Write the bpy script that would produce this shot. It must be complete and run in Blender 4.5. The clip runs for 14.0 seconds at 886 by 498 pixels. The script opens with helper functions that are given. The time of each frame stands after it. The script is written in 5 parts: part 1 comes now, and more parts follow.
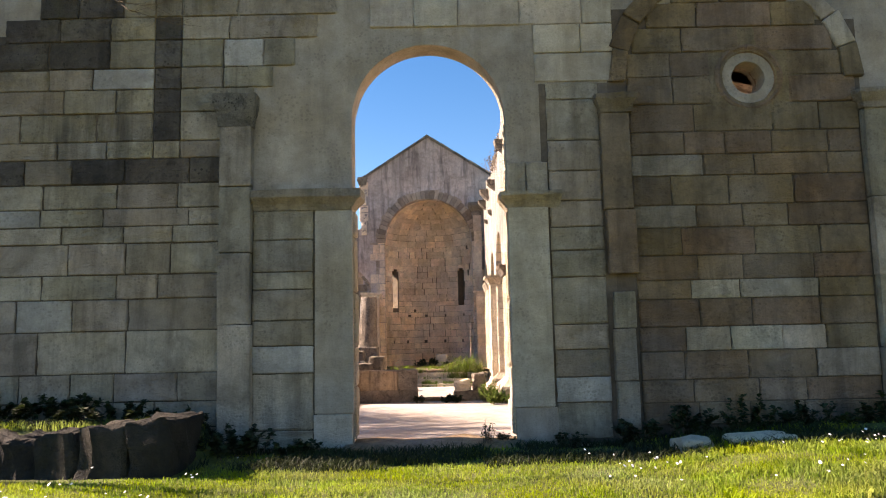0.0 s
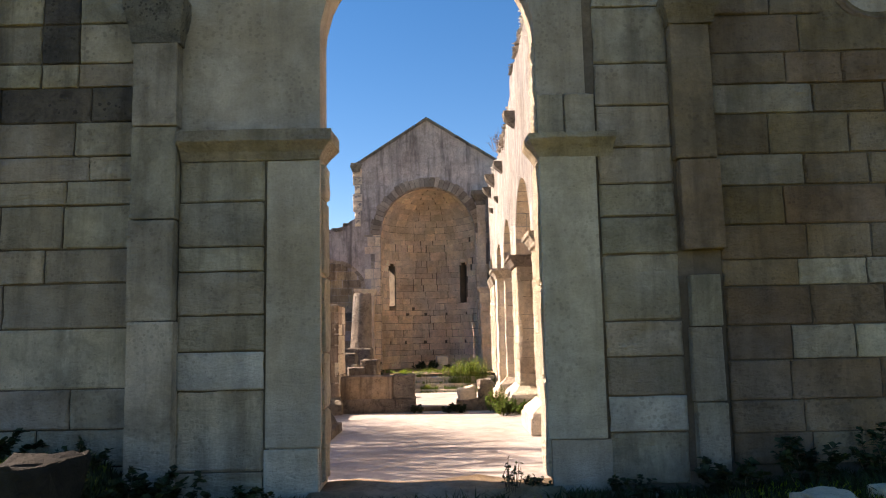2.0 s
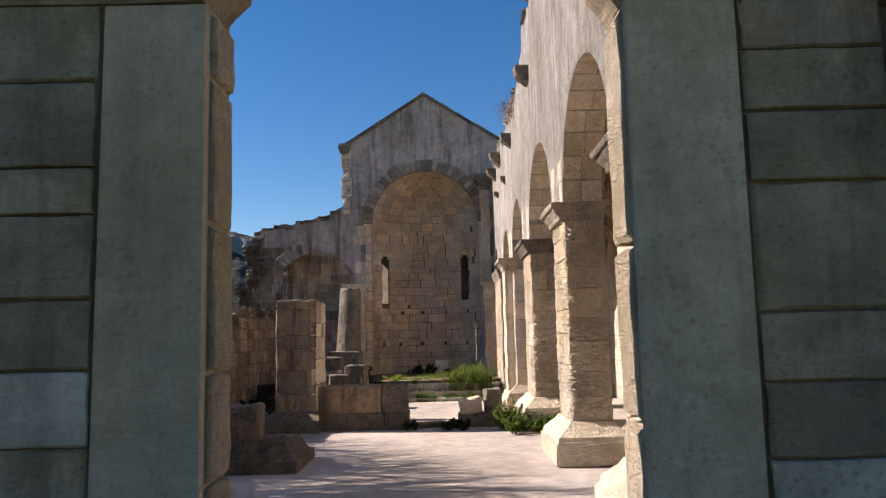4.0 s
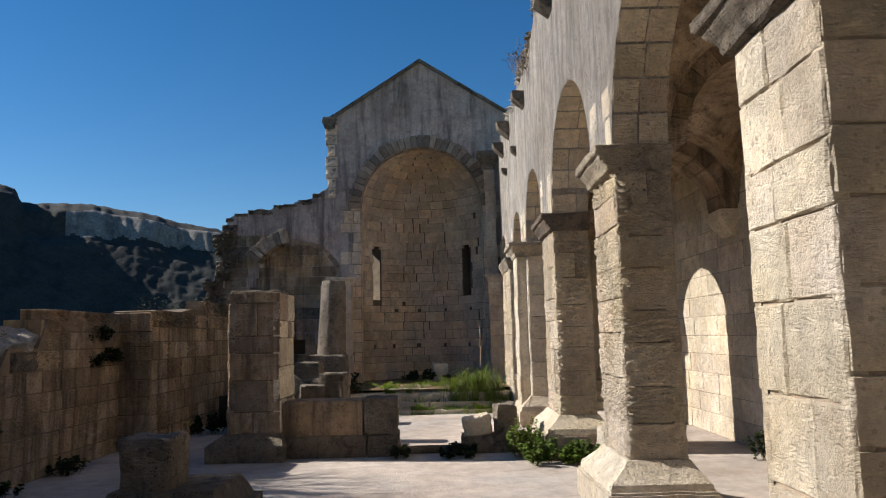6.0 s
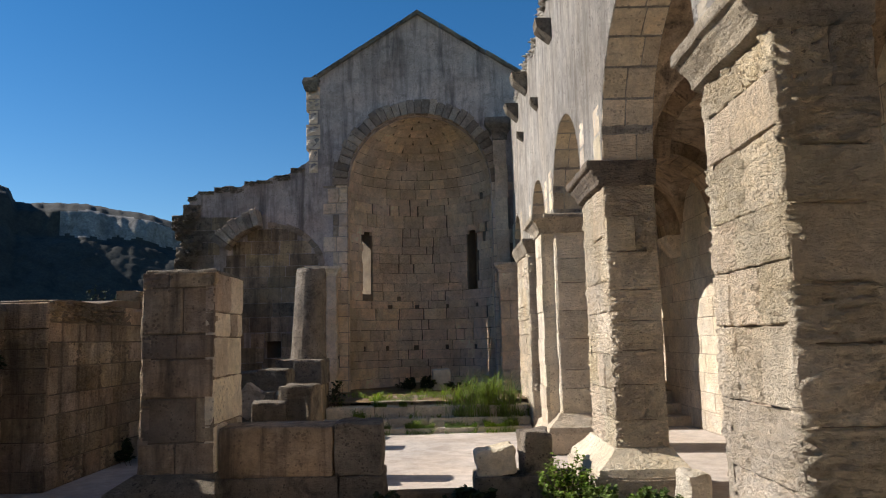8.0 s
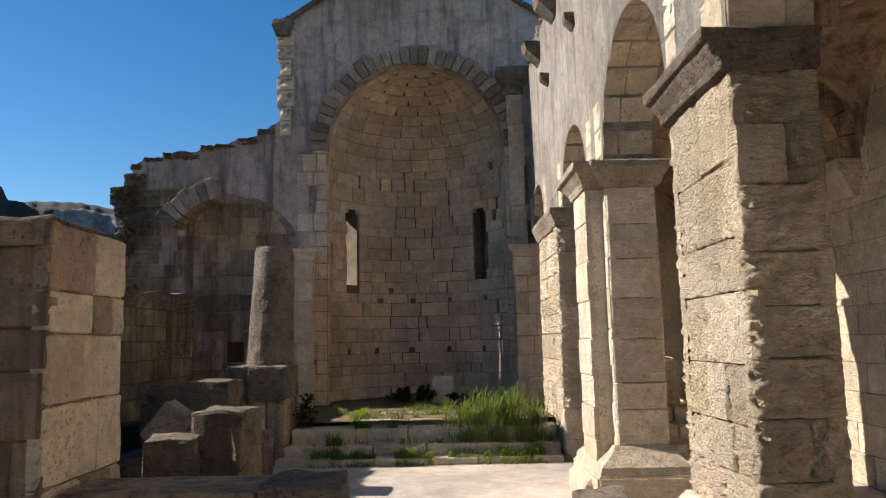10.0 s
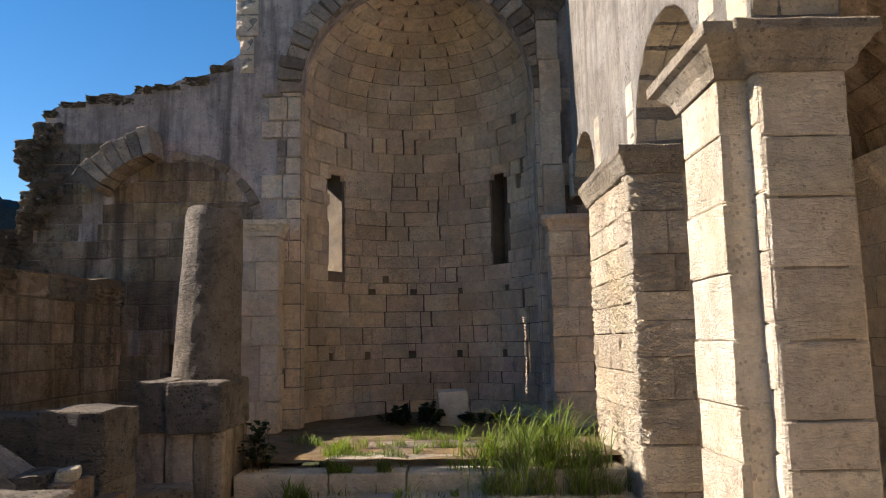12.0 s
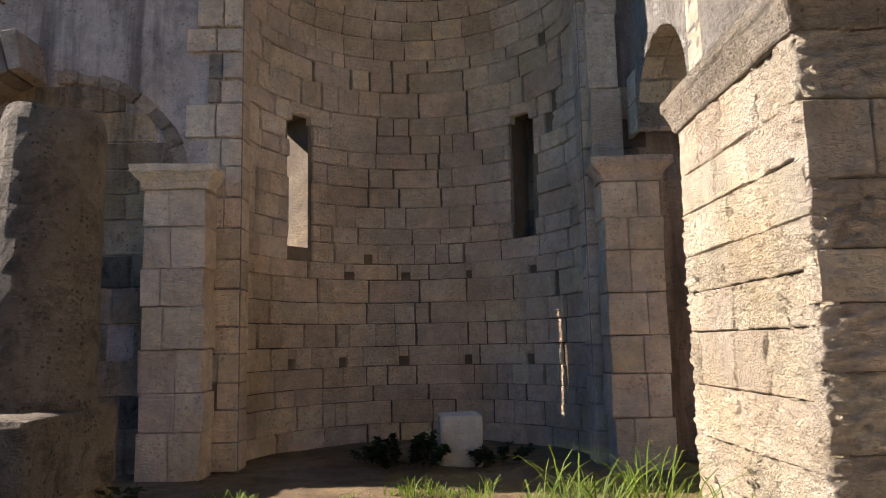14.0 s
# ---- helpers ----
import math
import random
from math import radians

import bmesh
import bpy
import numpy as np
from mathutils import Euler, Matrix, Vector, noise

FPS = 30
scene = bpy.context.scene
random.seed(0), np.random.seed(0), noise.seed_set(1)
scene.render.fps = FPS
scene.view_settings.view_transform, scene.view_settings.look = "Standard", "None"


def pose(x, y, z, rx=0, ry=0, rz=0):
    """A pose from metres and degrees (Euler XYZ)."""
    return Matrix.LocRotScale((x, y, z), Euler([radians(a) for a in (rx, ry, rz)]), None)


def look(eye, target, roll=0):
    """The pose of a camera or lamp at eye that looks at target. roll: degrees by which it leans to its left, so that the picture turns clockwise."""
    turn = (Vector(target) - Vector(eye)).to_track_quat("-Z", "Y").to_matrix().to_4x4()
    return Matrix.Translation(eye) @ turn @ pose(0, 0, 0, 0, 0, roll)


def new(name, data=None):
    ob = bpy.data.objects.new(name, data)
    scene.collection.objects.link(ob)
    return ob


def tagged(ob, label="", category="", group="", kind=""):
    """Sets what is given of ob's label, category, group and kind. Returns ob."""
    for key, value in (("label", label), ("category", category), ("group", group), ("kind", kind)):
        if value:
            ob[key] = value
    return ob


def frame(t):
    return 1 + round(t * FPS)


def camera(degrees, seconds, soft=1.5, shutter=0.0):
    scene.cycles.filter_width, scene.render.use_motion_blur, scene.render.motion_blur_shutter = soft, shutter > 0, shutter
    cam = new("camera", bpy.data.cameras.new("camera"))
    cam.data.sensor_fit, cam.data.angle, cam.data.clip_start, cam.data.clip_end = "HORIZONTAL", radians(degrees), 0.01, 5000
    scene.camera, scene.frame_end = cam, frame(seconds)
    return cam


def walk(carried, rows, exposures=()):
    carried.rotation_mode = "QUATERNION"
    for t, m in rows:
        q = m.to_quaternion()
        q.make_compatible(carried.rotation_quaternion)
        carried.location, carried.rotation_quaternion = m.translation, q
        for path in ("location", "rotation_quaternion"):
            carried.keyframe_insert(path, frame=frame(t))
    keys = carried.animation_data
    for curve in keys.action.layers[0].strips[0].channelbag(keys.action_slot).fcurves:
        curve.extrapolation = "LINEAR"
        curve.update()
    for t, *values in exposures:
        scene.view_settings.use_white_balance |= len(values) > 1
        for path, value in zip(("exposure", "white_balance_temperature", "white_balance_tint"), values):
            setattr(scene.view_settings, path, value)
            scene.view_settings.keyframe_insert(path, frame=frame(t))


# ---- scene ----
cam = camera(62.2, 14.0, 1.1)
ROWS = [
    (0.0, 0.0, 0.0, 1.35, 0.11, 6.77, 1.24),
    (0.5, -0.011, 0.596, 1.353, 0.1, 6.77, 1.23),
    (1.0, -0.011, 1.258, 1.364, 0.1, 6.76, 1.2),
    (1.5, -0.029, 1.976, 1.365, 0.09, 6.76, 1.21),
    (2.0, -0.049, 2.731, 1.366, 0.09, 6.76, 1.23),
    (2.5, -0.056, 3.522, 1.367, 0.07, 6.77, 1.24),
    (5.0, -0.047, 7.626, 1.394, 0.01, 6.79, 1.38),
    (5.5, -0.056, 8.495, 1.389, 0.01, 6.82, 1.4),
    (6.0, -0.038, 9.377, 1.379, -0.0, 6.86, 1.38),
    (6.5, -0.031, 10.288, 1.368, -0.02, 6.9, 1.34),
    (7.0, -0.023, 11.204, 1.361, -0.0, 6.94, 1.36),
    (7.5, -0.049, 12.125, 1.354, -0.03, 6.99, 1.33),
    (8.0, -0.095, 13.056, 1.345, -0.03, 7.02, 1.32),
    (10.5, -0.166, 17.755, 1.331, -0.12, 7.12, 1.25),
    (11.0, -0.207, 18.73, 1.336, -0.13, 7.13, 1.23),
    (11.5, -0.257, 19.714, 1.337, -0.13, 7.19, 1.19),
    (12.0, -0.31, 20.681, 1.344, -0.12, 7.24, 1.19),
    (12.5, -0.353, 21.605, 1.339, -0.17, 7.27, 1.19),
    (13.0, -0.378, 22.518, 1.339, -0.22, 7.3, 1.15),
    (13.5, -0.373, 23.451, 1.343, -0.23, 7.34, 1.18),
    (14.0, -0.36, 24.387, 1.351, -0.24, 7.35, 1.21),
]
EXPOSURE = [(0.0, 1.88, 7800.0, 27.0), (1.5, 1.75, 7750.0, 26.0), (2.5, 1.53, 7400.0, 24.0), (5.0, 0.76, 6500.0, 17.0), (6.5, 0.66, 6350.0, 11.0), (8.0, 0.82, 6450.0, 12.0), (11.0, 1.12, 6850.0, 14.0), (14.0, 1.56, 6850.0, 17.0)]
walk(cam, [(t, pose(x, y, z, 90 + pitch, roll, yaw)) for t, x, y, z, yaw, pitch, roll in ROWS], EXPOSURE)

# ---- world and sun ----
SUN = Vector((1.0, -0.15, -0.68)).normalized()
elev = math.asin(-SUN.z)
world = bpy.data.worlds.new("world")
scene.world = world
world.use_nodes = True
wn = world.node_tree.nodes
sky = wn.new("ShaderNodeTexSky")
sky.sky_type, sky.sun_disc = "NISHITA", False
sky.sun_elevation, sky.sun_rotation = elev, math.atan2(-SUN.x, -SUN.y)
sky.air_density, sky.dust_density, sky.ozone_density, sky.altitude = 1.0, 0.0, 2.0, 700.0
wn["Background"].inputs[1].default_value = 0.066
tint = wn.new("ShaderNodeHueSaturation")
tint.inputs["Saturation"].default_value = 1.36
world.node_tree.links.new(sky.outputs[0], tint.inputs["Color"])
world.node_tree.links.new(tint.outputs[0], wn["Background"].inputs[0])
sun = new("sun", bpy.data.lights.new("sun", "SUN"))
sun.data.energy, sun.data.angle, sun.data.color = 5.0, radians(0.55), (1.0, 0.94, 0.85)
sun.matrix_world = look((0, 0, 30), Vector((0, 0, 30)) + SUN)


# ---- materials ----
def mix_node(nt, fac, a, b, blend="MIX"):
    n = nt.nodes.new("ShaderNodeMix")
    n.data_type, n.blend_type = "RGBA", blend
    for sock, v in ((n.inputs[0], fac), (n.inputs[6], a), (n.inputs[7], b)):
        if isinstance(v, bpy.types.NodeSocket):
            nt.links.new(v, sock)
        elif isinstance(v, tuple):
            sock.default_value = (*v, 1.0)
        else:
            sock.default_value = v
    return n.outputs[2]


def noise_node(nt, vec, scale, detail=6.0, rough=0.6, distort=0.0):
    n = nt.nodes.new("ShaderNodeTexNoise")
    n.inputs["Scale"].default_value, n.inputs["Detail"].default_value = scale, detail
    n.inputs["Roughness"].default_value, n.inputs["Distortion"].default_value = rough, distort
    nt.links.new(vec, n.inputs["Vector"])
    return n.outputs["Fac"]


def ramp(nt, fac, lo, hi, a=0.0, b=1.0):
    n = nt.nodes.new("ShaderNodeMapRange")
    for i, v in enumerate((lo, hi, a, b)):
        n.inputs[1 + i].default_value = v
    nt.links.new(fac, n.inputs[0])
    return n.outputs[0]


def stretched(nt, vec, sx, sy, sz):
    n = nt.nodes.new("ShaderNodeMapping")
    n.inputs["Scale"].default_value = (sx, sy, sz)
    nt.links.new(vec, n.inputs["Vector"])
    return n.outputs[0]


def material(name, base, other, dirt, dirt_amount=0.4, rough=0.9, bump=0.4, fine=40.0, streaks=0.0, lichen=0.0, vary=0.25, per_island=False, coarse=3.0, moss=(0.17, 0.15, 0.05), pits=0.0, thin=0.0, far=1.0, hue=0.008):
    m = bpy.data.materials.new(name)
    m.use_nodes = True
    nt = m.node_tree
    bsdf = nt.nodes["Principled BSDF"]
    bsdf.inputs["Roughness"].default_value = rough
    bsdf.inputs["Specular IOR Level"].default_value = 0.25
    geo = nt.nodes.new("ShaderNodeNewGeometry")
    pos = geo.outputs["Position"]
    c = mix_node(nt, ramp(nt, noise_node(nt, pos, 1.3, 5.0), 0.35, 0.65), base, other)
    if per_island:
        rnd = geo.outputs["Random Per Island"]
    else:
        rnd = nt.nodes.new("ShaderNodeObjectInfo").outputs["Random"]
    tone = ramp(nt, rnd, 0.0, 1.0, 1.0 - vary, 1.0 + vary * 0.5)
    hsv = nt.nodes.new("ShaderNodeHueSaturation")
    nt.links.new(c, hsv.inputs["Color"])
    nt.links.new(tone, hsv.inputs["Value"])
    nt.links.new(ramp(nt, noise_node(nt, pos, 0.9, 3.0), 0.3, 0.7, 0.75, 1.2), hsv.inputs["Saturation"])
    turn = nt.nodes.new("ShaderNodeMath")
    turn.operation = "MULTIPLY"
    nt.links.new(rnd, turn.inputs[0])
    turn.inputs[1].default_value = 13.7
    rest = nt.nodes.new("ShaderNodeMath")
    rest.operation = "FRACT"
    nt.links.new(turn.outputs[0], rest.inputs[0])
    nt.links.new(ramp(nt, rest.outputs[0], 0.0, 1.0, 0.5 - hue, 0.5 + hue), hsv.inputs["Hue"])
    c = hsv.outputs[0]
    grain = noise_node(nt, pos, fine, 8.0, 0.7)
    blotch = ramp(nt, noise_node(nt, pos, coarse * 2.3, 7.0, 0.75, 0.3), 0.3, 0.7, 0.78, 1.24)
    broad = nt.nodes.new("ShaderNodeMath")
    broad.operation = "MULTIPLY"
    nt.links.new(blotch, broad.inputs[0])
    nt.links.new(ramp(nt, noise_node(nt, pos, coarse * 0.2, 4.0, 0.6, 0.5), 0.34, 0.66, 0.76, 1.16), broad.inputs[1])
    blotch = broad.outputs[0]
    tone2 = nt.nodes.new("ShaderNodeVectorMath")
    tone2.operation = "SCALE"
    nt.links.new(c, tone2.inputs[0])
    nt.links.new(blotch, tone2.inputs["Scale"])
    c = tone2.outputs[0]
    if pits:
        vor = nt.nodes.new("ShaderNodeTexVoronoi")
        vor.inputs["Scale"].default_value = fine * 0.45
        nt.links.new(pos, vor.inputs["Vector"])
        gate = ramp(nt, noise_node(nt, pos, coarse * 1.4, 4.0), 0.42, 0.62, 0.0, 0.34)
        less = nt.nodes.new("ShaderNodeMath")
        less.operation = "LESS_THAN"
        nt.links.new(vor.outputs["Distance"], less.inputs[0])
        nt.links.new(gate, less.inputs[1])
        hole = nt.nodes.new("ShaderNodeMath")
        hole.operation = "MULTIPLY"
        nt.links.new(less.outputs[0], hole.inputs[0])
        hole.inputs[1].default_value = pits
        c = mix_node(nt, hole.outputs[0], c, dirt)
    c = mix_node(nt, ramp(nt, grain, 0.44, 0.66, 0.0, 0.5), c, mix_node(nt, 0.4, c, dirt))
    if pits:
        nick = ramp(nt, noise_node(nt, stretched(nt, pos, 1.0, 1.0, 2.2), fine * 0.55, 6.0, 0.7, 0.5), 0.58, 0.67, 0.0, pits * 0.6)
        c = mix_node(nt, nick, c, dirt)
    spots = ramp(nt, noise_node(nt, pos, coarse, 9.0, 0.7, 0.6), 0.5, 0.72)
    mul = nt.nodes.new("ShaderNodeMath")
    mul.operation = "MULTIPLY"
    nt.links.new(spots, mul.inputs[0])
    mul.inputs[1].default_value = dirt_amount
    c = mix_node(nt, mul.outputs[0], c, dirt)
    if streaks:
        run = ramp(nt, noise_node(nt, stretched(nt, pos, 2.6, 2.6, 0.28), 1.6 * far, 6.0, 0.65, 0.3), 0.47, 0.66, 0.0, streaks)
        c = mix_node(nt, run, c, dirt)
    if lichen:
        li = ramp(nt, noise_node(nt, stretched(nt, pos, 1.0, 1.0, 0.5), 1.1, 8.0, 0.7, 0.4), 0.55, 0.75, 0.0, lichen)
        c = mix_node(nt, li, c, moss)
    nt.links.new(c, bsdf.inputs["Base Color"])
    b = nt.nodes.new("ShaderNodeBump")
    b.inputs["Strength"].default_value, b.inputs["Distance"].default_value = bump, 0.05
    add = nt.nodes.new("ShaderNodeMath")
    add.operation = "MULTIPLY_ADD"
    nt.links.new(noise_node(nt, pos, 11.0 * far, 10.0, 0.72), add.inputs[0])
    add.inputs[1].default_value = 1.6
    nt.links.new(grain, add.inputs[2])
    tool = nt.nodes.new("ShaderNodeMath")
    tool.operation = "MULTIPLY_ADD"
    nt.links.new(ramp(nt, noise_node(nt, stretched(nt, pos, 1.0, 1.0, 2.6), 13.0 * far, 5.0, 0.6, 0.8), 0.48, 0.64), tool.inputs[0])
    tool.inputs[1].default_value = -0.35 if pits else 0.0
    nt.links.new(add.outputs[0], tool.inputs[2])
    nt.links.new(tool.outputs[0], b.inputs["Height"])
    nt.links.new(b.outputs[0], bsdf.inputs["Normal"])
    if thin:
        leafy = nt.nodes.new("ShaderNodeBsdfTranslucent")
        nt.links.new(c, leafy.inputs["Color"])
        both = nt.nodes.new("ShaderNodeMixShader")
        both.inputs[0].default_value = thin
        nt.links.new(bsdf.outputs[0], both.inputs[1])
        nt.links.new(leafy.outputs[0], both.inputs[2])
        nt.links.new(both.outputs[0], nt.nodes["Material Output"].inputs["Surface"])
    return m


DARK = (0.07, 0.06, 0.048)
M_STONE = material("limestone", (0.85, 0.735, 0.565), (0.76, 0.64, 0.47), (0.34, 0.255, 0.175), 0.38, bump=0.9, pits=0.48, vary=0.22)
M_ROUGH = material("eroded_limestone", (0.88, 0.745, 0.56), (0.78, 0.64, 0.46), (0.36, 0.265, 0.18), 0.36, bump=1.2, pits=0.42, vary=0.2, coarse=4.0)
M_VOUS = material("brown_voussoir_stone", (0.54, 0.42, 0.31), (0.38, 0.29, 0.215), (0.1, 0.078, 0.056), 0.6, bump=1.0, vary=0.45, pits=0.5)
M_CAP = material("lichen_grey_capital_stone", (0.68, 0.57, 0.435), (0.5, 0.415, 0.315), (0.1, 0.08, 0.06), 0.6, bump=1.2, pits=0.5, coarse=4.0)
# Limestone darkened in its colour to carry the shade of walls turned from the sun
M_WALL = material("shade_toned_wall_limestone", (0.58, 0.43, 0.285), (0.44, 0.325, 0.215), (0.07, 0.053, 0.04), 0.6, bump=0.9, streaks=0.75, vary=0.35, pits=0.45)
M_FACADE = material("facade_limestone", (0.54, 0.435, 0.315), (0.41, 0.325, 0.23), (0.085, 0.066, 0.045), 0.6, bump=0.8, streaks=0.45, lichen=0.25, vary=0.26, pits=0.25, coarse=1.6, hue=0.012)
M_UPPER = material("lichen_stained_limestone", (0.54, 0.43, 0.3), (0.4, 0.31, 0.2), (0.07, 0.053, 0.036), 0.7, bump=0.8, streaks=0.65, lichen=0.8, moss=(0.22, 0.175, 0.04), vary=0.26, pits=0.3, coarse=1.6, hue=0.012)
M_BLUE = material("blue_grey_limestone", (0.54, 0.485, 0.41), (0.45, 0.4, 0.335), (0.12, 0.1, 0.08), 0.4, bump=0.6, streaks=0.2, vary=0.2, pits=0.3, coarse=2.2)
M_CRUST = material("black_crusted_limestone", (0.27, 0.215, 0.165), (0.14, 0.11, 0.085), (0.045, 0.036, 0.03), 0.8, bump=1.1, streaks=0.5, lichen=0.3, vary=0.4, pits=0.6, coarse=4.0)
M_BROWN = material("stained_limestone", (0.36, 0.242, 0.142), (0.25, 0.165, 0.095), (0.065, 0.044, 0.028), 0.55, bump=0.85, streaks=0.45, vary=0.26, pits=0.3, coarse=1.6, hue=0.012)
M_RENDER = material("facade_lime_render", (0.6, 0.5, 0.385), (0.5, 0.405, 0.3), (0.13, 0.1, 0.07), 0.35, bump=0.5, streaks=0.3, pits=0.25, coarse=1.2)
M_PALE = material("pale_lime_plaster", (0.84, 0.775, 0.69), (0.72, 0.645, 0.55), (0.2, 0.165, 0.135), 0.45, bump=1.4, streaks=0.55, pits=0.6, coarse=2.4)
M_PINK = material("grey_rose_plaster", (0.66, 0.54, 0.48), (0.54, 0.44, 0.39), (0.1, 0.08, 0.07), 0.5, bump=0.8, streaks=0.7, pits=0.4)
M_APSE = material("apse_limestone", (0.93, 0.735, 0.54), (0.85, 0.66, 0.465), (0.38, 0.27, 0.185), 0.28, bump=1.0, vary=0.18, pits=0.4)
M_ALTAR = material("pale_altar_stone", (0.84, 0.76, 0.64), (0.76, 0.68, 0.56), (0.4, 0.33, 0.25), 0.35, bump=0.6, pits=0.3)
M_OLD = material("weathered_dark_stone", (0.4, 0.33, 0.25), (0.25, 0.205, 0.155), (0.035, 0.03, 0.026), 0.9, bump=1.2, fine=55.0, coarse=4.5, pits=0.6)
M_COL = material("pitted_column_stone", (0.47, 0.4, 0.31), (0.36, 0.3, 0.23), (0.07, 0.058, 0.045), 0.85, bump=1.3, fine=50.0, coarse=5.5, pits=0.6)
# Mossy stone whose colour also holds the deep shade over the kerb
M_MOSS = material("mossy_shade_black_stone", (0.09, 0.075, 0.055), (0.045, 0.04, 0.03), (0.02, 0.02, 0.015), 0.8, bump=1.2, fine=50.0, lichen=0.3, moss=(0.07, 0.08, 0.025), pits=0.4)
M_DARKJ = material("open_dark_joint", (0.17, 0.128, 0.088), (0.11, 0.083, 0.058), (0.04, 0.03, 0.02), 0.4)
M_SEAM = material("pale_mortar", (0.5, 0.4, 0.3), (0.38, 0.3, 0.22), (0.1, 0.075, 0.055), 0.5)
M_JOINT = material("recessed_mortar", (0.25, 0.19, 0.13), (0.18, 0.135, 0.1), (0.07, 0.05, 0.04), 0.4)
M_FLOOR = material("pale_concrete_floor", (0.48, 0.415, 0.355), (0.41, 0.355, 0.305), (0.22, 0.18, 0.145), 0.45, bump=0.4, fine=70.0, coarse=1.6)
M_SOIL = material("turf_soil", (0.14, 0.17, 0.03), (0.11, 0.12, 0.03), (0.07, 0.055, 0.03), 0.5, bump=0.8, fine=25.0)
M_HILL = material("wooded_hillside", (0.032, 0.034, 0.031), (0.05, 0.049, 0.043), (0.01, 0.013, 0.014), 0.9, bump=1.0, fine=0.9, coarse=0.12, far=0.1)
M_CLIFF = material("pale_limestone_cliff", (0.27, 0.255, 0.235), (0.17, 0.16, 0.15), (0.05, 0.05, 0.05), 0.75, bump=1.0, fine=0.8, coarse=0.06, streaks=0.75, far=0.06)
M_GRASS = material("fresh_grass", (0.24, 0.36, 0.025), (0.34, 0.4, 0.04), (0.28, 0.24, 0.07), 0.25, rough=0.55, per_island=True, vary=0.45, thin=0.45)
M_TALL = material("tall_green_grass", (0.15, 0.25, 0.025), (0.22, 0.3, 0.04), (0.3, 0.24, 0.1), 0.3, rough=0.5, per_island=True, vary=0.5, thin=0.4)
M_LEAF = material("bright_weed_leaves", (0.12, 0.22, 0.025), (0.18, 0.27, 0.04), (0.1, 0.1, 0.03), 0.35, rough=0.5, per_island=True, vary=0.5, thin=0.35)
# Weed green lowered almost to black; part of that depth is painted shade
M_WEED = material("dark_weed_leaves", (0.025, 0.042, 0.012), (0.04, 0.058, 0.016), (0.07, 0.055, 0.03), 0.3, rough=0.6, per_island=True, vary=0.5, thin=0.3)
M_TWIG = material("dry_brown_twigs", (0.15, 0.1, 0.065), (0.2, 0.14, 0.09), (0.08, 0.06, 0.05), 0.3, per_island=True, vary=0.4)
M_THICKET = material("thicket_twigs", (0.085, 0.058, 0.038), (0.12, 0.08, 0.05), (0.05, 0.04, 0.03), 0.3, per_island=True, vary=0.4)
M_OLIVE = material("grey_green_leaves", (0.075, 0.09, 0.05), (0.1, 0.115, 0.07), (0.06, 0.07, 0.04), 0.3, per_island=True, vary=0.4)
M_PETAL = material("white_petals", (0.75, 0.75, 0.7), (0.7, 0.7, 0.66), (0.6, 0.6, 0.4), 0.1)


# ---- mesh helpers ----
def thing(name, at, label, category, group="", kind=""):
    return tagged(placed(new(name), at), label, category, group, kind)


def placed(ob, at):
    ob.location = at
    return ob


def mesh_of(name, verts, faces, mat, smooth=False):
    me = bpy.data.meshes.new(name)
    me.from_pydata([tuple(v) for v in verts], [], faces)
    me.materials.append(mat)
    if smooth:
        for p in me.polygons:
            p.use_smooth = True
    me.update()
    return me


def from_bm(name, bm, mat, smooth=False):
    bmesh.ops.recalc_face_normals(bm, faces=bm.faces[:])
    me = bpy.data.meshes.new(name)
    bm.to_mesh(me)
    bm.free()
    me.materials.append(mat)
    if smooth:
        for p in me.polygons:
            p.use_smooth = True
    return me


def under(ob, parent):
    ob.parent = parent
    base, p = Vector((0, 0, 0)), parent
    while p:
        base += p.location if not p.data else Vector((0, 0, 0))
        p = p.parent
    ob.matrix_parent_inverse = Matrix.Translation(-base)
    return ob


def part(name, data, parent, label="", m=None):
    ob = new(name, data)
    if m is not None:
        ob.matrix_basis = m
    under(ob, parent)
    return tagged(ob, label)


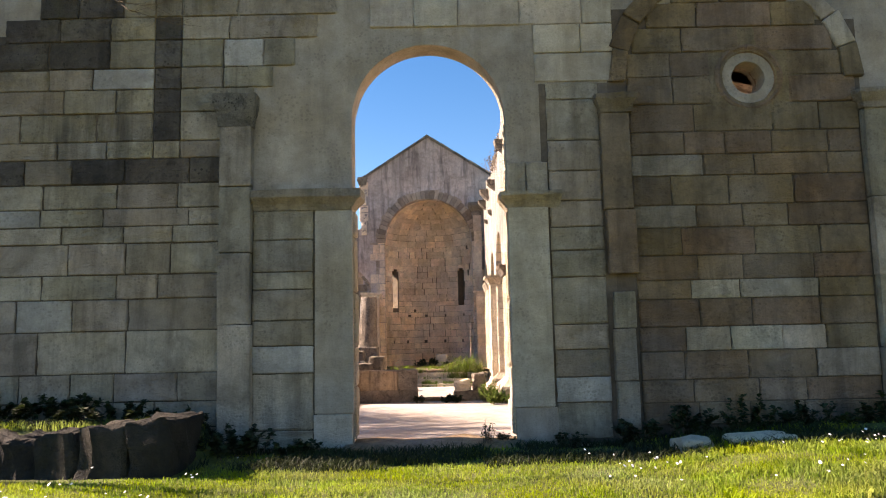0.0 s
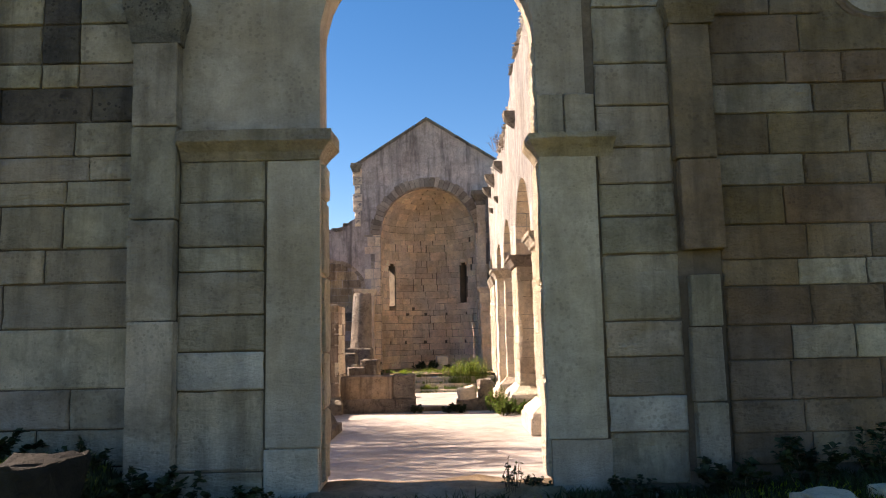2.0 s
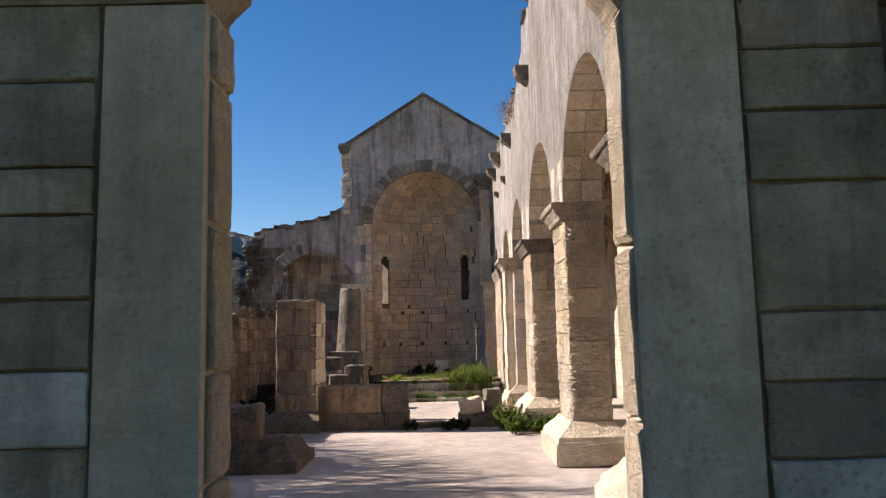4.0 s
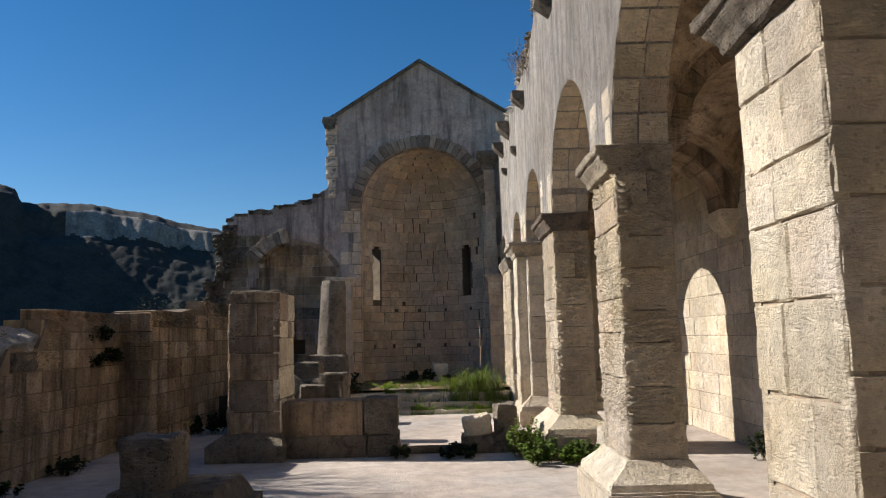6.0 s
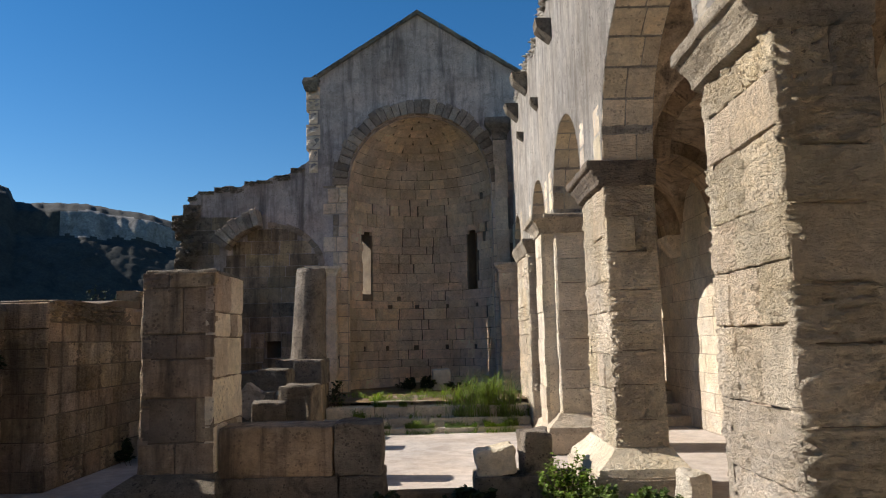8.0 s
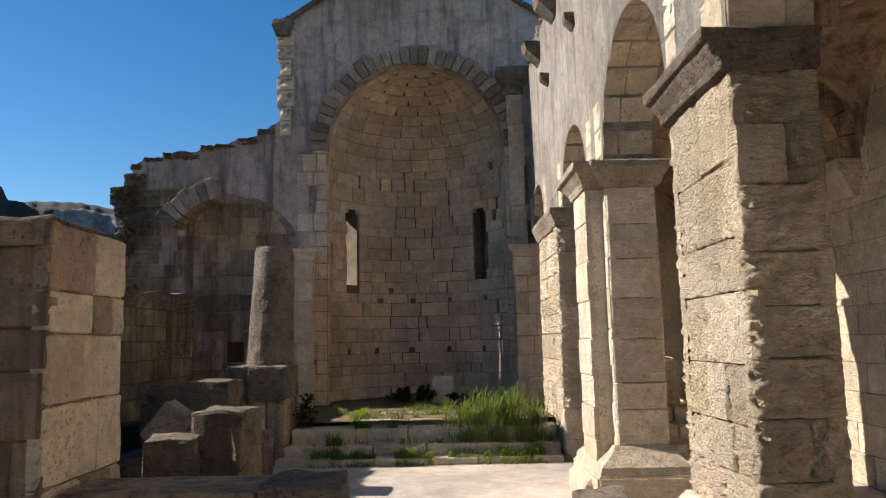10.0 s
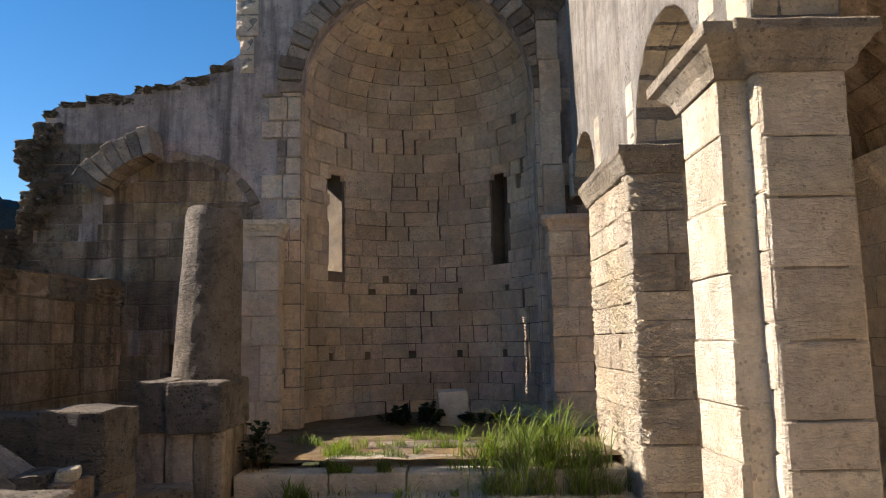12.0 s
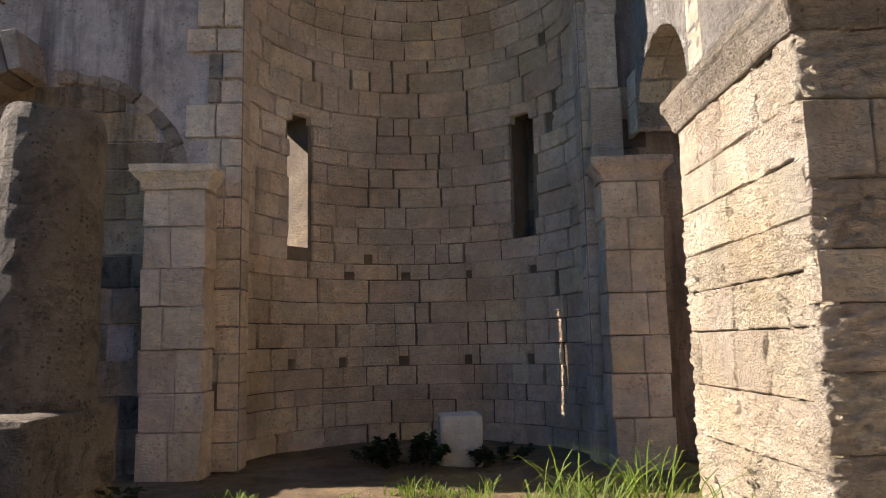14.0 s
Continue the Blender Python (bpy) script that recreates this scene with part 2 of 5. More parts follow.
def rough_block(seed, n, amp, edge):
    """A dressed stone: front at y = 0, one deep, with worn arrises and an uneven face."""
    rnd = random.Random(seed)
    fx, fz = (5.5, 8.0) if n > 12 else (2.2, 6.5)
    g = [-0.5, -0.465] + [-0.465 + 0.93 * i / (n - 1) for i in range(1, n - 1)] + [0.465, 0.5]
    k = len(g)
    verts, faces = [], []
    for j in range(k):
        for i in range(k):
            rim = i in (0, k - 1) or j in (0, k - 1)
            corner = i in (0, k - 1) and j in (0, k - 1)
            x, z = g[i], g[j]
            jit = rnd.uniform(-0.006, 0.006)
            d = edge * (1.6 if corner else 1.0) * rnd.uniform(0.6, 1.4) if rim else amp * (1.2 * noise.noise((x * fx, z * fz, seed)) + 0.7 * abs(noise.noise((x * 6.0, z * 11.0, seed + 5))) + rnd.uniform(-0.2, 0.2) * (0.3 if n > 12 else 1.0) + (0.45 * max(0.0, noise.noise((x * 9.0, z * 16.0, seed + 9))) if n > 12 else 0.0))
            chip = rnd.random() ** 4 * 0.018 if rim else 0.0
            ex = (-1 if x > 0 else 1) * (abs(jit) + (chip if i in (0, k - 1) else 0.0)) if rim else jit
            ez = (-1 if z > 0 else 1) * (abs(jit) * 1.5 + (chip if j in (0, k - 1) else 0.0)) if rim else jit
            verts.append((x + ex, d, z + ez))
    for j in range(k - 1):
        for i in range(k - 1):
            a = j * k + i
            faces.append((a, a + 1, a + k + 1, a + k))
    ring = [i for i in range(k)] + [j * k + k - 1 for j in range(1, k)] + [(k - 1) * k + i for i in range(k - 2, -1, -1)] + [j * k for j in range(k - 2, 0, -1)]
    o = len(verts)
    for r in ring:
        verts.append((verts[r][0], 1.0, verts[r][2]))
    for a in range(len(ring)):
        b = (a + 1) % len(ring)
        faces.append((ring[b], ring[a], o + a, o + b))
    return verts, faces


BLOCKS = {}


def blocks(mat, style):
    key = (mat.name, style)
    if key not in BLOCKS:
        n, amp, edge = {"smooth": (4, 0.05, 0.12), "worn": (5, 0.15, 0.2), "lumpy": (14, 0.5, 0.3), "hacked": (16, 0.33, 0.16)}[style]
        BLOCKS[key] = [mesh_of("block", *rough_block(17 * i + n, n, amp, edge), mat, style in ("hacked", "lumpy")) for i in range(6)]
    return BLOCKS[key]


def stone(parent, rnd, mat, style, p, turn, size, depth=0.09, tilt=0.0, name="block", proud=0.0):
    """One block whose face is centred at p and looks along -y turned by turn degrees about z."""
    ob = new(name, rnd.choice(blocks(mat, style)))
    m = pose(p[0], p[1], p[2], 0, 0, turn) @ pose(0, -proud, 0, tilt, 0, 0)
    ob.matrix_basis = m @ Matrix.Diagonal((size[0], depth, size[1], 1))
    return under(ob, parent)


def stone_at(parent, rnd, mat, style, m, size, depth, name="block"):
    """One block with its face at the pose m, looking along m's -y."""
    ob = new(name, rnd.choice(blocks(mat, style)))
    ob.matrix_basis = m @ Matrix.Diagonal((size[0], depth, size[1], 1))
    return under(ob, parent)


def coursing(parent, seed, mat, style, turn, plane, spans, z0, z1, height=(0.3, 0.44), length=(0.45, 1.0), joint=0.008, depth=0.09, proud=0.03, odd=None, levels=()):
    """Courses of blocks on an upright face. turn: 0 looks to -y, -90 to -x, 90 to +x. spans(z): stretches of the wall at that height."""
    rnd = random.Random(seed)
    z, row = z0, 0
    while z < z1 - 0.06:
        h = levels[row + 1] - levels[row] if levels else rnd.uniform(*height)
        row += 1
        if not levels and z1 - z - h < height[0] * 0.6:
            h = z1 - z
        for a, b in spans(z + h / 2):
            u = a
            while u < b - 0.02:
                w = rnd.uniform(*length)
                if b - u - w < length[0] * 0.6:
                    w = b - u if b - u < length[1] * 1.25 else (b - u) / 2
                c = u + w / 2
                p = (c, plane, z + h / 2) if turn in (0, 180) else (plane, c, z + h / 2)
                mt, st = (mat, style) if odd is None else odd(rnd, c, z + h / 2, mat, style)
                if mt:
                    stone(parent, rnd, mt, st, p, turn, (w - joint * rnd.uniform(0.4, 1.8), h - joint * rnd.uniform(0.4, 1.6)), depth, 0.0, "block", proud + rnd.uniform(-0.004, 0.014))
                u += w
        z += h


def strip_wall(name, mat, axis, u0, u1, near, far, bands, step=0.08, extra=()):
    """An upright wall along x or y between the planes near and far. bands: pairs of functions (bottom, top) of the run u; where top <= bottom there is a gap."""
    us = sorted(set([round(u0 + i * (u1 - u0) / max(1, round((u1 - u0) / step)), 4) for i in range(round((u1 - u0) / step) + 1)] + list(extra)))
    verts, faces = [], []

    def vert(u, w, z):
        verts.append((u, w, z) if axis == "x" else (w, u, z))
        return len(verts) - 1

    for bot, top in bands:
        prev = None
        for a, b in zip(us, us[1:]):
            e = 1e-4
            ba, bb, ta, tb = bot(a + e), bot(b - e), top(a + e), top(b - e)
            if ta <= ba + 1e-4 and tb <= bb + 1e-4:
                if prev:
                    faces.append((prev[2], prev[6], prev[7], prev[3]))
                prev = None
                continue
            q = [vert(a, near, ba), vert(a, near, ta), vert(b, near, bb), vert(b, near, tb), vert(a, far, ba), vert(a, far, ta), vert(b, far, bb), vert(b, far, tb)]
            faces += [(q[0], q[2], q[3], q[1]), (q[4], q[5], q[7], q[6]), (q[1], q[3], q[7], q[5]), (q[0], q[4], q[6], q[2])]
            if prev is None or abs(verts[prev[2]][2] - ba) > 1e-3 or abs(verts[prev[3]][2] - ta) > 1e-3:
                faces.append((q[0], q[1], q[5], q[4]))
                if prev:
                    faces.append((prev[2], prev[6], prev[7], prev[3]))
            prev = q
        if prev:
            faces.append((prev[2], prev[6], prev[7], prev[3]))
    bm = bmesh.new()
    vs = [bm.verts.new(v) for v in verts]
    for f in faces:
        try:
            bm.faces.new([vs[i] for i in f])
        except ValueError:
            pass
    bmesh.ops.remove_doubles(bm, verts=bm.verts[:], dist=0.0008)
    return new(name, from_bm(name, bm, mat))


def box_bm(bm, lo, hi, bevel=0.02, jag=0.0, seed=0, cuts=0):
    """A worn stone box added to bm."""
    rnd = random.Random(seed)
    made = bmesh.ops.create_cube(bm, size=1.0)["verts"]
    for v in made:
        v.co = Vector([l + (c + 0.5) * (h - l) for c, l, h in zip(v.co, lo, hi)])
    edges = list({e for v in made for e in v.link_edges})
    if bevel:
        out = bmesh.ops.bevel(bm, geom=edges, offset=bevel, segments=2, affect="EDGES", profile=0.6)
        made = list({v for f in out["faces"] for v in f.verts} | {v for v in made if v.is_valid})
    if cuts:
        faces = {f for v in made for f in v.link_faces}
        edges = list({e for f in faces for e in f.edges if e.calc_length() > 0.12})
        out = bmesh.ops.subdivide_edges(bm, edges=edges, cuts=cuts, use_grid_fill=True)
        made = list({v for v in bm.verts})
    if jag:
        for v in made:
            d = noise.noise_vector(v.co * 4.0 + Vector((seed, 0, 0))) * jag + noise.noise_vector(v.co * 13.0) * jag * 0.45
            v.co += d
    return bm


def prism(profile, axis, a, b):
    """Sweep a closed profile of (w, z) pairs along x or y from a to b."""
    bm = bmesh.new()
    rows = []
    for u in (a, b):
        rows.append([bm.verts.new((u, w, z) if axis == "x" else (w, u, z)) for w, z in profile])
    n = len(profile)
    for i in range(n):
        bm.faces.new((rows[0][i], rows[0][(i + 1) % n], rows[1][(i + 1) % n], rows[1][i]))
    bm.faces.new(rows[0])
    bm.faces.new(rows[1])
    return bm


def loft(rings, cap=True):
    """A solid through square or round rings of points."""
    bm = bmesh.new()
    vr = [[bm.verts.new(p) for p in r] for r in rings]
    n = len(rings[0])
    for a, b in zip(vr, vr[1:]):
        for i in range(n):
            bm.faces.new((a[i], a[(i + 1) % n], b[(i + 1) % n], b[i]))
    if cap:
        bm.faces.new(vr[0])
        bm.faces.new(vr[-1])
    return bm


def rect(x0, x1, y0, y1, z):
    return [(x0, y0, z), (x1, y0, z), (x1, y1, z), (x0, y1, z)]


def wobble(bm, amp, scale=3.0, seed=0):
    for v in bm.verts:
        v.co += noise.noise_vector(v.co * scale + Vector((seed, seed * 0.7, 0))) * amp + noise.noise_vector(v.co * scale * 3.7) * amp * 0.4
    return bm


def arch(c, r, spring):
    return lambda u: spring + math.sqrt(max(0.0, r * r - (u - c) ** 2)) if abs(u - c) < r else spring


def ragged(base, amp, scale=1.3, seed=0):
    return lambda u: base + amp * (noise.noise((u * scale, seed, 0.3)) + 0.6 * noise.noise((u * scale * 4.1, seed, 1.7)))


FLOOR = -0.55


# ---- ground and floor ----
def ground_height(x, y):
    front = 1.0 / (1.0 + math.exp(max(-40.0, min(40.0, (y - 9.6) * 6.0))))
    h = 0.0 + 0.05 * noise.noise((x * 0.6, y * 0.6, 0)) + 0.035 * max(0.0, x - 1.5) * (1.0 if x < 12 else 12 / x)
    h += 0.1 * max(0.0, min(1.0, (x - 2.0) / 2.0)) - 0.05 * max(0.0, min(1.0, (6.5 - y) / 3.0))
    if x < -2.6 and y > 7.9:
        h += 0.42 * min(1.0, (y - 7.9) / 0.4) * min(1.0, (-2.6 - x) / 0.4)
    return front * h + (1 - front) * (-0.8)


xs = [-900, -400, -180, -90, -50, -30] + [-20 + 0.25 * i for i in range(161)] + [30, 50, 90, 180, 400, 900]
ys = [-900, -400, -150, -60, -30, -15, -8] + [-5 + 0.25 * i for i in range(81)] + [17, 20, 25, 32, 40, 60, 100, 180, 400, 900, 1800]
gv = [(x, y, ground_height(x, y)) for y in ys for x in xs]
gf = [(j * len(xs) + i, j * len(xs) + i + 1, (j + 1) * len(xs) + i + 1, (j + 1) * len(xs) + i) for j in range(len(ys) - 1) for i in range(len(xs) - 1)]
tagged(new("ground", mesh_of("ground", gv, gf, M_SOIL, True)), "mossy turf ground in front of the ruined church", "ground", kind="structure")
bm = bmesh.new()
box_bm(bm, (-6.6, 10.0, FLOOR - 0.2), (5.3, 28.7, FLOOR), 0.0)
tagged(new("floor", from_bm("floor", bm, M_FLOOR)), "pale concrete floor of the roofless nave", "floor", kind="structure")

# ---- west facade with its portal ----
FY0, FY1 = 9.3, 9.69
PC, PR, PS = -0.15, 1.0, 4.17


def facade_top(u):
    # left flank's unseen top is raised so the wall shades lawn and kerb
    return 8.4 - (0.28 if u < -0.4 else 0.32) * abs(u + 0.4) + 0.15 * noise.noise((u * 1.7, 3.1, 0)) + 0.06 * noise.noise((u * 6, 1.1, 0))


def portal(u):
    return PS + math.sqrt(max(0, PR * PR - (u - PC) ** 2)) if abs(u - PC) < PR else 2.95 if PC + PR <= u < PC + PR + 0.09 else -0.5


OX, OZ, OR = 4.05, 4.63, 0.22


def eye_low(u):
    return OZ - math.sqrt(max(0, OR * OR - (u - OX) ** 2)) if abs(u - OX) < OR else facade_top(u)


def eye_high(u):
    return OZ + math.sqrt(max(0, OR * OR - (u - OX) ** 2)) if abs(u - OX) < OR else 99.0


facade = strip_wall("wall_west", M_RENDER, "x", -9.0, 9.0, FY0, FY1, [(portal, eye_low), (eye_high, facade_top)], 0.06, (PC - PR, PC + PR, PC + PR + 0.09, OX - OR, OX + OR))
tagged(facade, "shaded limestone church facade with an arched portal and blind arch", "wall", kind="structure")

# ---- south arcade ----
AX0, AX1 = 1.85, 2.46
PIERS = [(12.85, 13.85), (17.15, 18.3), (21.6, 22.95), (25.45, 26.45), (28.45, 30.55)]
OPEN = [(9.69, 12.85, 3.4), (13.85, 17.15, 3.38), (18.3, 21.6, 3.4), (22.95, 25.45, 3.5), (26.45, 28.45, 3.45), (30.55, 32.15, 3.6)]


def arcade_bottom(u):
    for a, b, s in OPEN:
        if a < u < b:
            r = (b - a) / 2
            return s + math.sqrt(max(0, r * r - (u - (a + b) / 2) ** 2))
    return 3.3


def arcade_top(u):
    base = 8.2 if u < 21.8 else 7.2 + 0.35 * max(0.0, 23.5 - u) if u < 27 else 7.15
    return base + 0.25 * noise.noise((u * 1.1, 5.2, 0)) + 0.12 * noise.noise((u * 4.7, 2.2, 0)) + 0.05 * noise.noise((u * 13, 2.2, 0))


arcade = strip_wall("wall_south", M_PALE, "y", 9.69, 32.15, AX0, AX1, [(arcade_bottom, arcade_top)], 0.07, [v for o in OPEN for v in o[:2]])
tagged(arcade, "sunlit plastered arcade wall with round arches and broken top", "wall", kind="structure")


def pier(y0, y1, x0, x1, seed, style, top=3.42, base=True, cap=True, mat=M_STONE, capmat=M_STONE, label="tall square limestone arcade pier with moulded capital"):
    p = thing("arcade_pier", ((x0 + x1) / 2, (y0 + y1) / 2, FLOOR), label, "pier", "piers of the south arcade")
    zb = FLOOR + 0.62 if base else FLOOR
    bm = bmesh.new()
    inset = 0.034 if style == "hacked" else 0.02
    box_bm(bm, (x0 + inset, y0 + inset, FLOOR), (x1 - inset, y1 - inset, top), 0.0)
    part("core", from_bm("core", bm, M_SEAM), p)
    zc = top - 0.3
    for turn, plane, a, b in ((0, y0, x0, x1), (-90, x0, y0, y1), (90, x1, y0, y1), (180, y1, x0, x1)):
        coursing(p, seed + turn, M_ROUGH if style == "hacked" else mat, style if turn in (0, -90) else "worn", turn, plane, lambda z: [(a + 0.002, b - 0.002)], zb, zc, (0.3, 0.52), (0.35, 0.8), 0.003, 0.13 if style == "hacked" else 0.1, 0.0, odd=lambda r, u, z, m, st: (m, r.choice((st, st, "worn", "hacked")) if st == "hacked" else r.choice((st, st, "worn"))))
    if base:
        lower = loft([rect(x0 - 0.3, x1 + 0.22, y0 - 0.28, y1 + 0.28, FLOOR), rect(x0 - 0.3, x1 + 0.22, y0 - 0.28, y1 + 0.28, FLOOR + 0.34)])
        bmesh.ops.bevel(lower, geom=lower.edges[:], offset=0.025, segments=2, affect="EDGES")
        bmesh.ops.subdivide_edges(lower, edges=[e for e in lower.edges if e.calc_length() > 0.25], cuts=5, use_grid_fill=True)
        part("plinth", from_bm("plinth", wobble(lower, 0.02, 2.0, seed), mat), p, "worn stone plinth")
        up = loft([rect(x0 - 0.26, x1 + 0.18, y0 - 0.24, y1 + 0.24, FLOOR + 0.335), rect(x0 - 0.24, x1 + 0.16, y0 - 0.22, y1 + 0.22, FLOOR + 0.42), rect(x0 - 0.08, x1 + 0.06, y0 - 0.08, y1 + 0.08, FLOOR + 0.56), rect(x0 - 0.03, x1 + 0.02, y0 - 0.03, y1 + 0.03, FLOOR + 0.63)])
        part("sloped_base", from_bm("sloped_base", wobble(up, 0.012, 3.0, seed), mat), p, "sloping worn base moulding")
    if cap:
        k = 0.55 if not base else 1.0
        e = 0.2 if style == "hacked" and base else k
        c = loft([rect(x0 - q * k, x1 + 0.8 * q * e, y0 - q * e, y1 + q * e, zc + up) for q, up in ((0.02, -0.01), (0.07, 0.02), (0.07, 0.06), (0.09, 0.09), (0.15, 0.16), (0.16, 0.19), (0.2, 0.2), (0.2, 0.29))])
        bmesh.ops.bevel(c, geom=c.edges[:], offset=0.012, segments=1, affect="EDGES")
        bmesh.ops.subdivide_edges(c, edges=[e for e in c.edges if e.calc_length() > 0.3], cuts=5, use_grid_fill=True)
        part("capital", from_bm("capital", wobble(c, 0.016, 5.0, seed), capmat), p, "moulded projecting capital")
    return p


for i, (a, b) in enumerate(PIERS):
    label = ("square limestone pier with worn faces and moulded capital", "rough eroded limestone pier on a broad plinth", "rough eroded limestone pier on a broad plinth", "smooth coursed limestone pier with stepped pilaster", "broad hacked limestone pier standing on the steps")[i]
    p = pier(a, b, AX0 - (0.12 if i == 4 else 0.0), AX1, 100 + 31 * i, ("worn", "hacked", "hacked", "smooth", "hacked")[i], base=i != 4, label=label, capmat=M_OLD if i in (0, 2) else M_CAP)
    if i == 3:
        # pilaster against the nave side
        coursing(p, 555, M_STONE, "smooth", -90, AX0 - 0.22, lambda z: [(a + 0.14, b - 0.1)], FLOOR + 0.3, 3.12, (0.36, 0.48), (0.8, 1.0), 0.006, 0.07, 0.0)
        bm = bmesh.new()
        box_bm(bm, (AX0 - 0.2, a + 0.16, FLOOR + 0.2), (AX0 + 0.1, b - 0.12, 3.12), 0.0)
        part("pilaster_core", from_bm("pilaster_core", bm, M_STONE), p)
        c = loft([rect(AX0 - 0.24, AX0, a + 0.1, b - 0.06, 3.11), rect(AX0 - 0.27, AX0, a + 0.06, b - 0.03, 3.2), rect(AX0 - 0.37, AX0, a - 0.12, b + 0.12, 3.31), rect(AX0 - 0.4, AX0, a - 0.17, b + 0.17, 3.32), rect(AX0 - 0.4, AX0, a - 0.17, b + 0.17, 3.405)])
        part("pilaster_capital", from_bm("pilaster_capital", wobble(c, 0.008, 5, 3), M_CAP), p, "moulded pilaster capital")
        c = loft([rect(AX0 - 0.4, AX0 - 0.2, a - 0.02, b + 0.06, FLOOR), rect(AX0 - 0.4, AX0 - 0.2, a - 0.02, b + 0.06, FLOOR + 0.2), rect(AX0 - 0.24, AX0 - 0.2, a + 0.1, b - 0.06, FLOOR + 0.34)])
        part("pilaster_base", from_bm("pilaster_base", wobble(c, 0.01, 5, 3), M_STONE), p)

# ---- south aisle ----
WX = 5.05
tagged(strip_wall("wall_aisle", M_SEAM, "y", 9.69, 33.0, WX, WX + 0.6, [(lambda u: FLOOR - 0.2, lambda u: 5.6)], 0.5), "limestone outer wall of the vaulted south aisle", "wall", kind="structure")


def vault_bottom(u):
    c, r = (AX1 + WX) / 2, (WX - AX1) / 2
    return 3.45 + math.sqrt(max(0.0, r * r - (u - c) ** 2))


def groin(x, y):
    """Underside of the aisle vault: a barrel along the aisle cut by one across each bay."""
    z = vault_bottom(x)
    for a, b, sp in OPEN:
        if a < y < b:
            r = (b - a) / 2
            z = max(z, sp + math.sqrt(max(0.0, r * r - (y - (a + b) / 2) ** 2)))
    return z + 0.03 * noise.noise((x * 3.0, y * 3.0, 4.0)) + 0.02 * noise.noise((x * 9.0, y * 9.0, 4.0))


gx = [AX1 - 0.002 + (WX - AX1 + 0.01) * i / 30 for i in range(31)]
gy = [9.69 + (32.4 - 9.69) * i / 260 for i in range(261)]
gv = [(x, y, groin(x, y)) for y in gy for x in gx] + [(x, y, 5.5) for y in gy for x in gx]
gf, top0 = [], 31 * 261
for j in range(260):
    for i in range(30):
        q = (j * 31 + i, j * 31 + i + 1, (j + 1) * 31 + i + 1, (j + 1) * 31 + i)
        gf += [q[::-1], tuple(top0 + w for w in q)]
tagged(new("ceiling", mesh_of("ceiling", gv, gf, M_WALL)), "rough groined stone vault over the south aisle", "ceiling", kind="structure")

# ---- east end: gable wall and apse ----
EY = 32.6
AC, AR, ASP = -0.63, 1.95, 5.55


def east_top(u):
    if u < -6.85:
        return 4.3 - 2.4 * (-6.85 - u) + 0.35 * noise.noise((u * 5, 0, 0))
    if u < -3.62:
        return 5.35 + (u + 6.85) * 0.2 + 0.55 * max(0.0, (u + 4.1)) + 0.1 * noise.noise((u * 3, 7, 0)) + 0.06 * noise.noise((u * 11, 7, 0))
    return 10.36 - abs(u + 0.6) * 0.64


def apse_open(u):
    return ASP + math.sqrt(max(0, AR * AR - (u - AC) ** 2)) if abs(u - AC) < AR else FLOOR


def niche_low(u):
    return 0.96 if -4.8 < u < -4.36 else east_top(u)


def niche_high(u):
    return 1.4 if -4.8 < u < -4.36 else 99.0


east = strip_wall("wall_east", M_PINK, "x", -8.6, 5.6, EY, EY + 0.32, [(apse_open, niche_low), (niche_high, east_top)], 0.07, (AC - AR, AC + AR, -3.62, -6.85, -4.8, -4.36))
bm = bmesh.new()
box_bm(bm, (-5.0, EY + 0.325, 0.8), (-4.2, EY + 0.5, 1.6), 0.0)
part("niche_back", from_bm("niche_back", bm, M_JOINT), east)
tagged(east, "tall gabled east wall of grey plaster and stone", "wall", kind="structure")


# mortar bed behind the facade's ashlar
for x0, x1, z0, z1 in ((-7.6, -2.5, -0.1, 5.4), (-2.5, -1.6, 0.0, 3.1), (1.3, 2.2, 0.0, 4.6), (2.2, 3.55, 0.0, 5.6), (3.55, 4.55, 0.0, 4.1), (4.55, 5.5, 0.0, 5.4)):
    bm = bmesh.new()
    box_bm(bm, (x0, FY0 - 0.004, z0), (x1, FY0 + 0.05, z1), 0.0)
    part("mortar_bed", from_bm("mortar_bed", bm, M_DARKJ), facade)
# blind arch and ashlar of the facade
BX, BR, BZ = 3.86, 1.43, 4.6
LEFT = (0.0, 0.3, 0.62, 0.97, 1.5, 1.9, 2.21, 2.61, 2.83, 3.06, 3.38, 3.71, 3.94, 4.32, 4.635, 4.92, 5.3, 5.62, 5.9)
MIDDLE = (0.0, 0.23, 0.93, 1.27, 1.59, 1.98, 2.2, 2.61, 2.99)
RIGHT = (0.2, 0.47, 0.75, 1.1, 1.4, 1.75, 1.99, 2.3, 2.66, 2.95, 3.33, 3.61, 3.91, 4.28, 4.65, 4.98, 5.32, 5.66, 5.95)
INNER = (0.05, 0.5, 0.81, 1.15, 1.46, 2.06, 2.4, 2.7, 3.04, 3.43, 3.83, 4.38, 4.6)


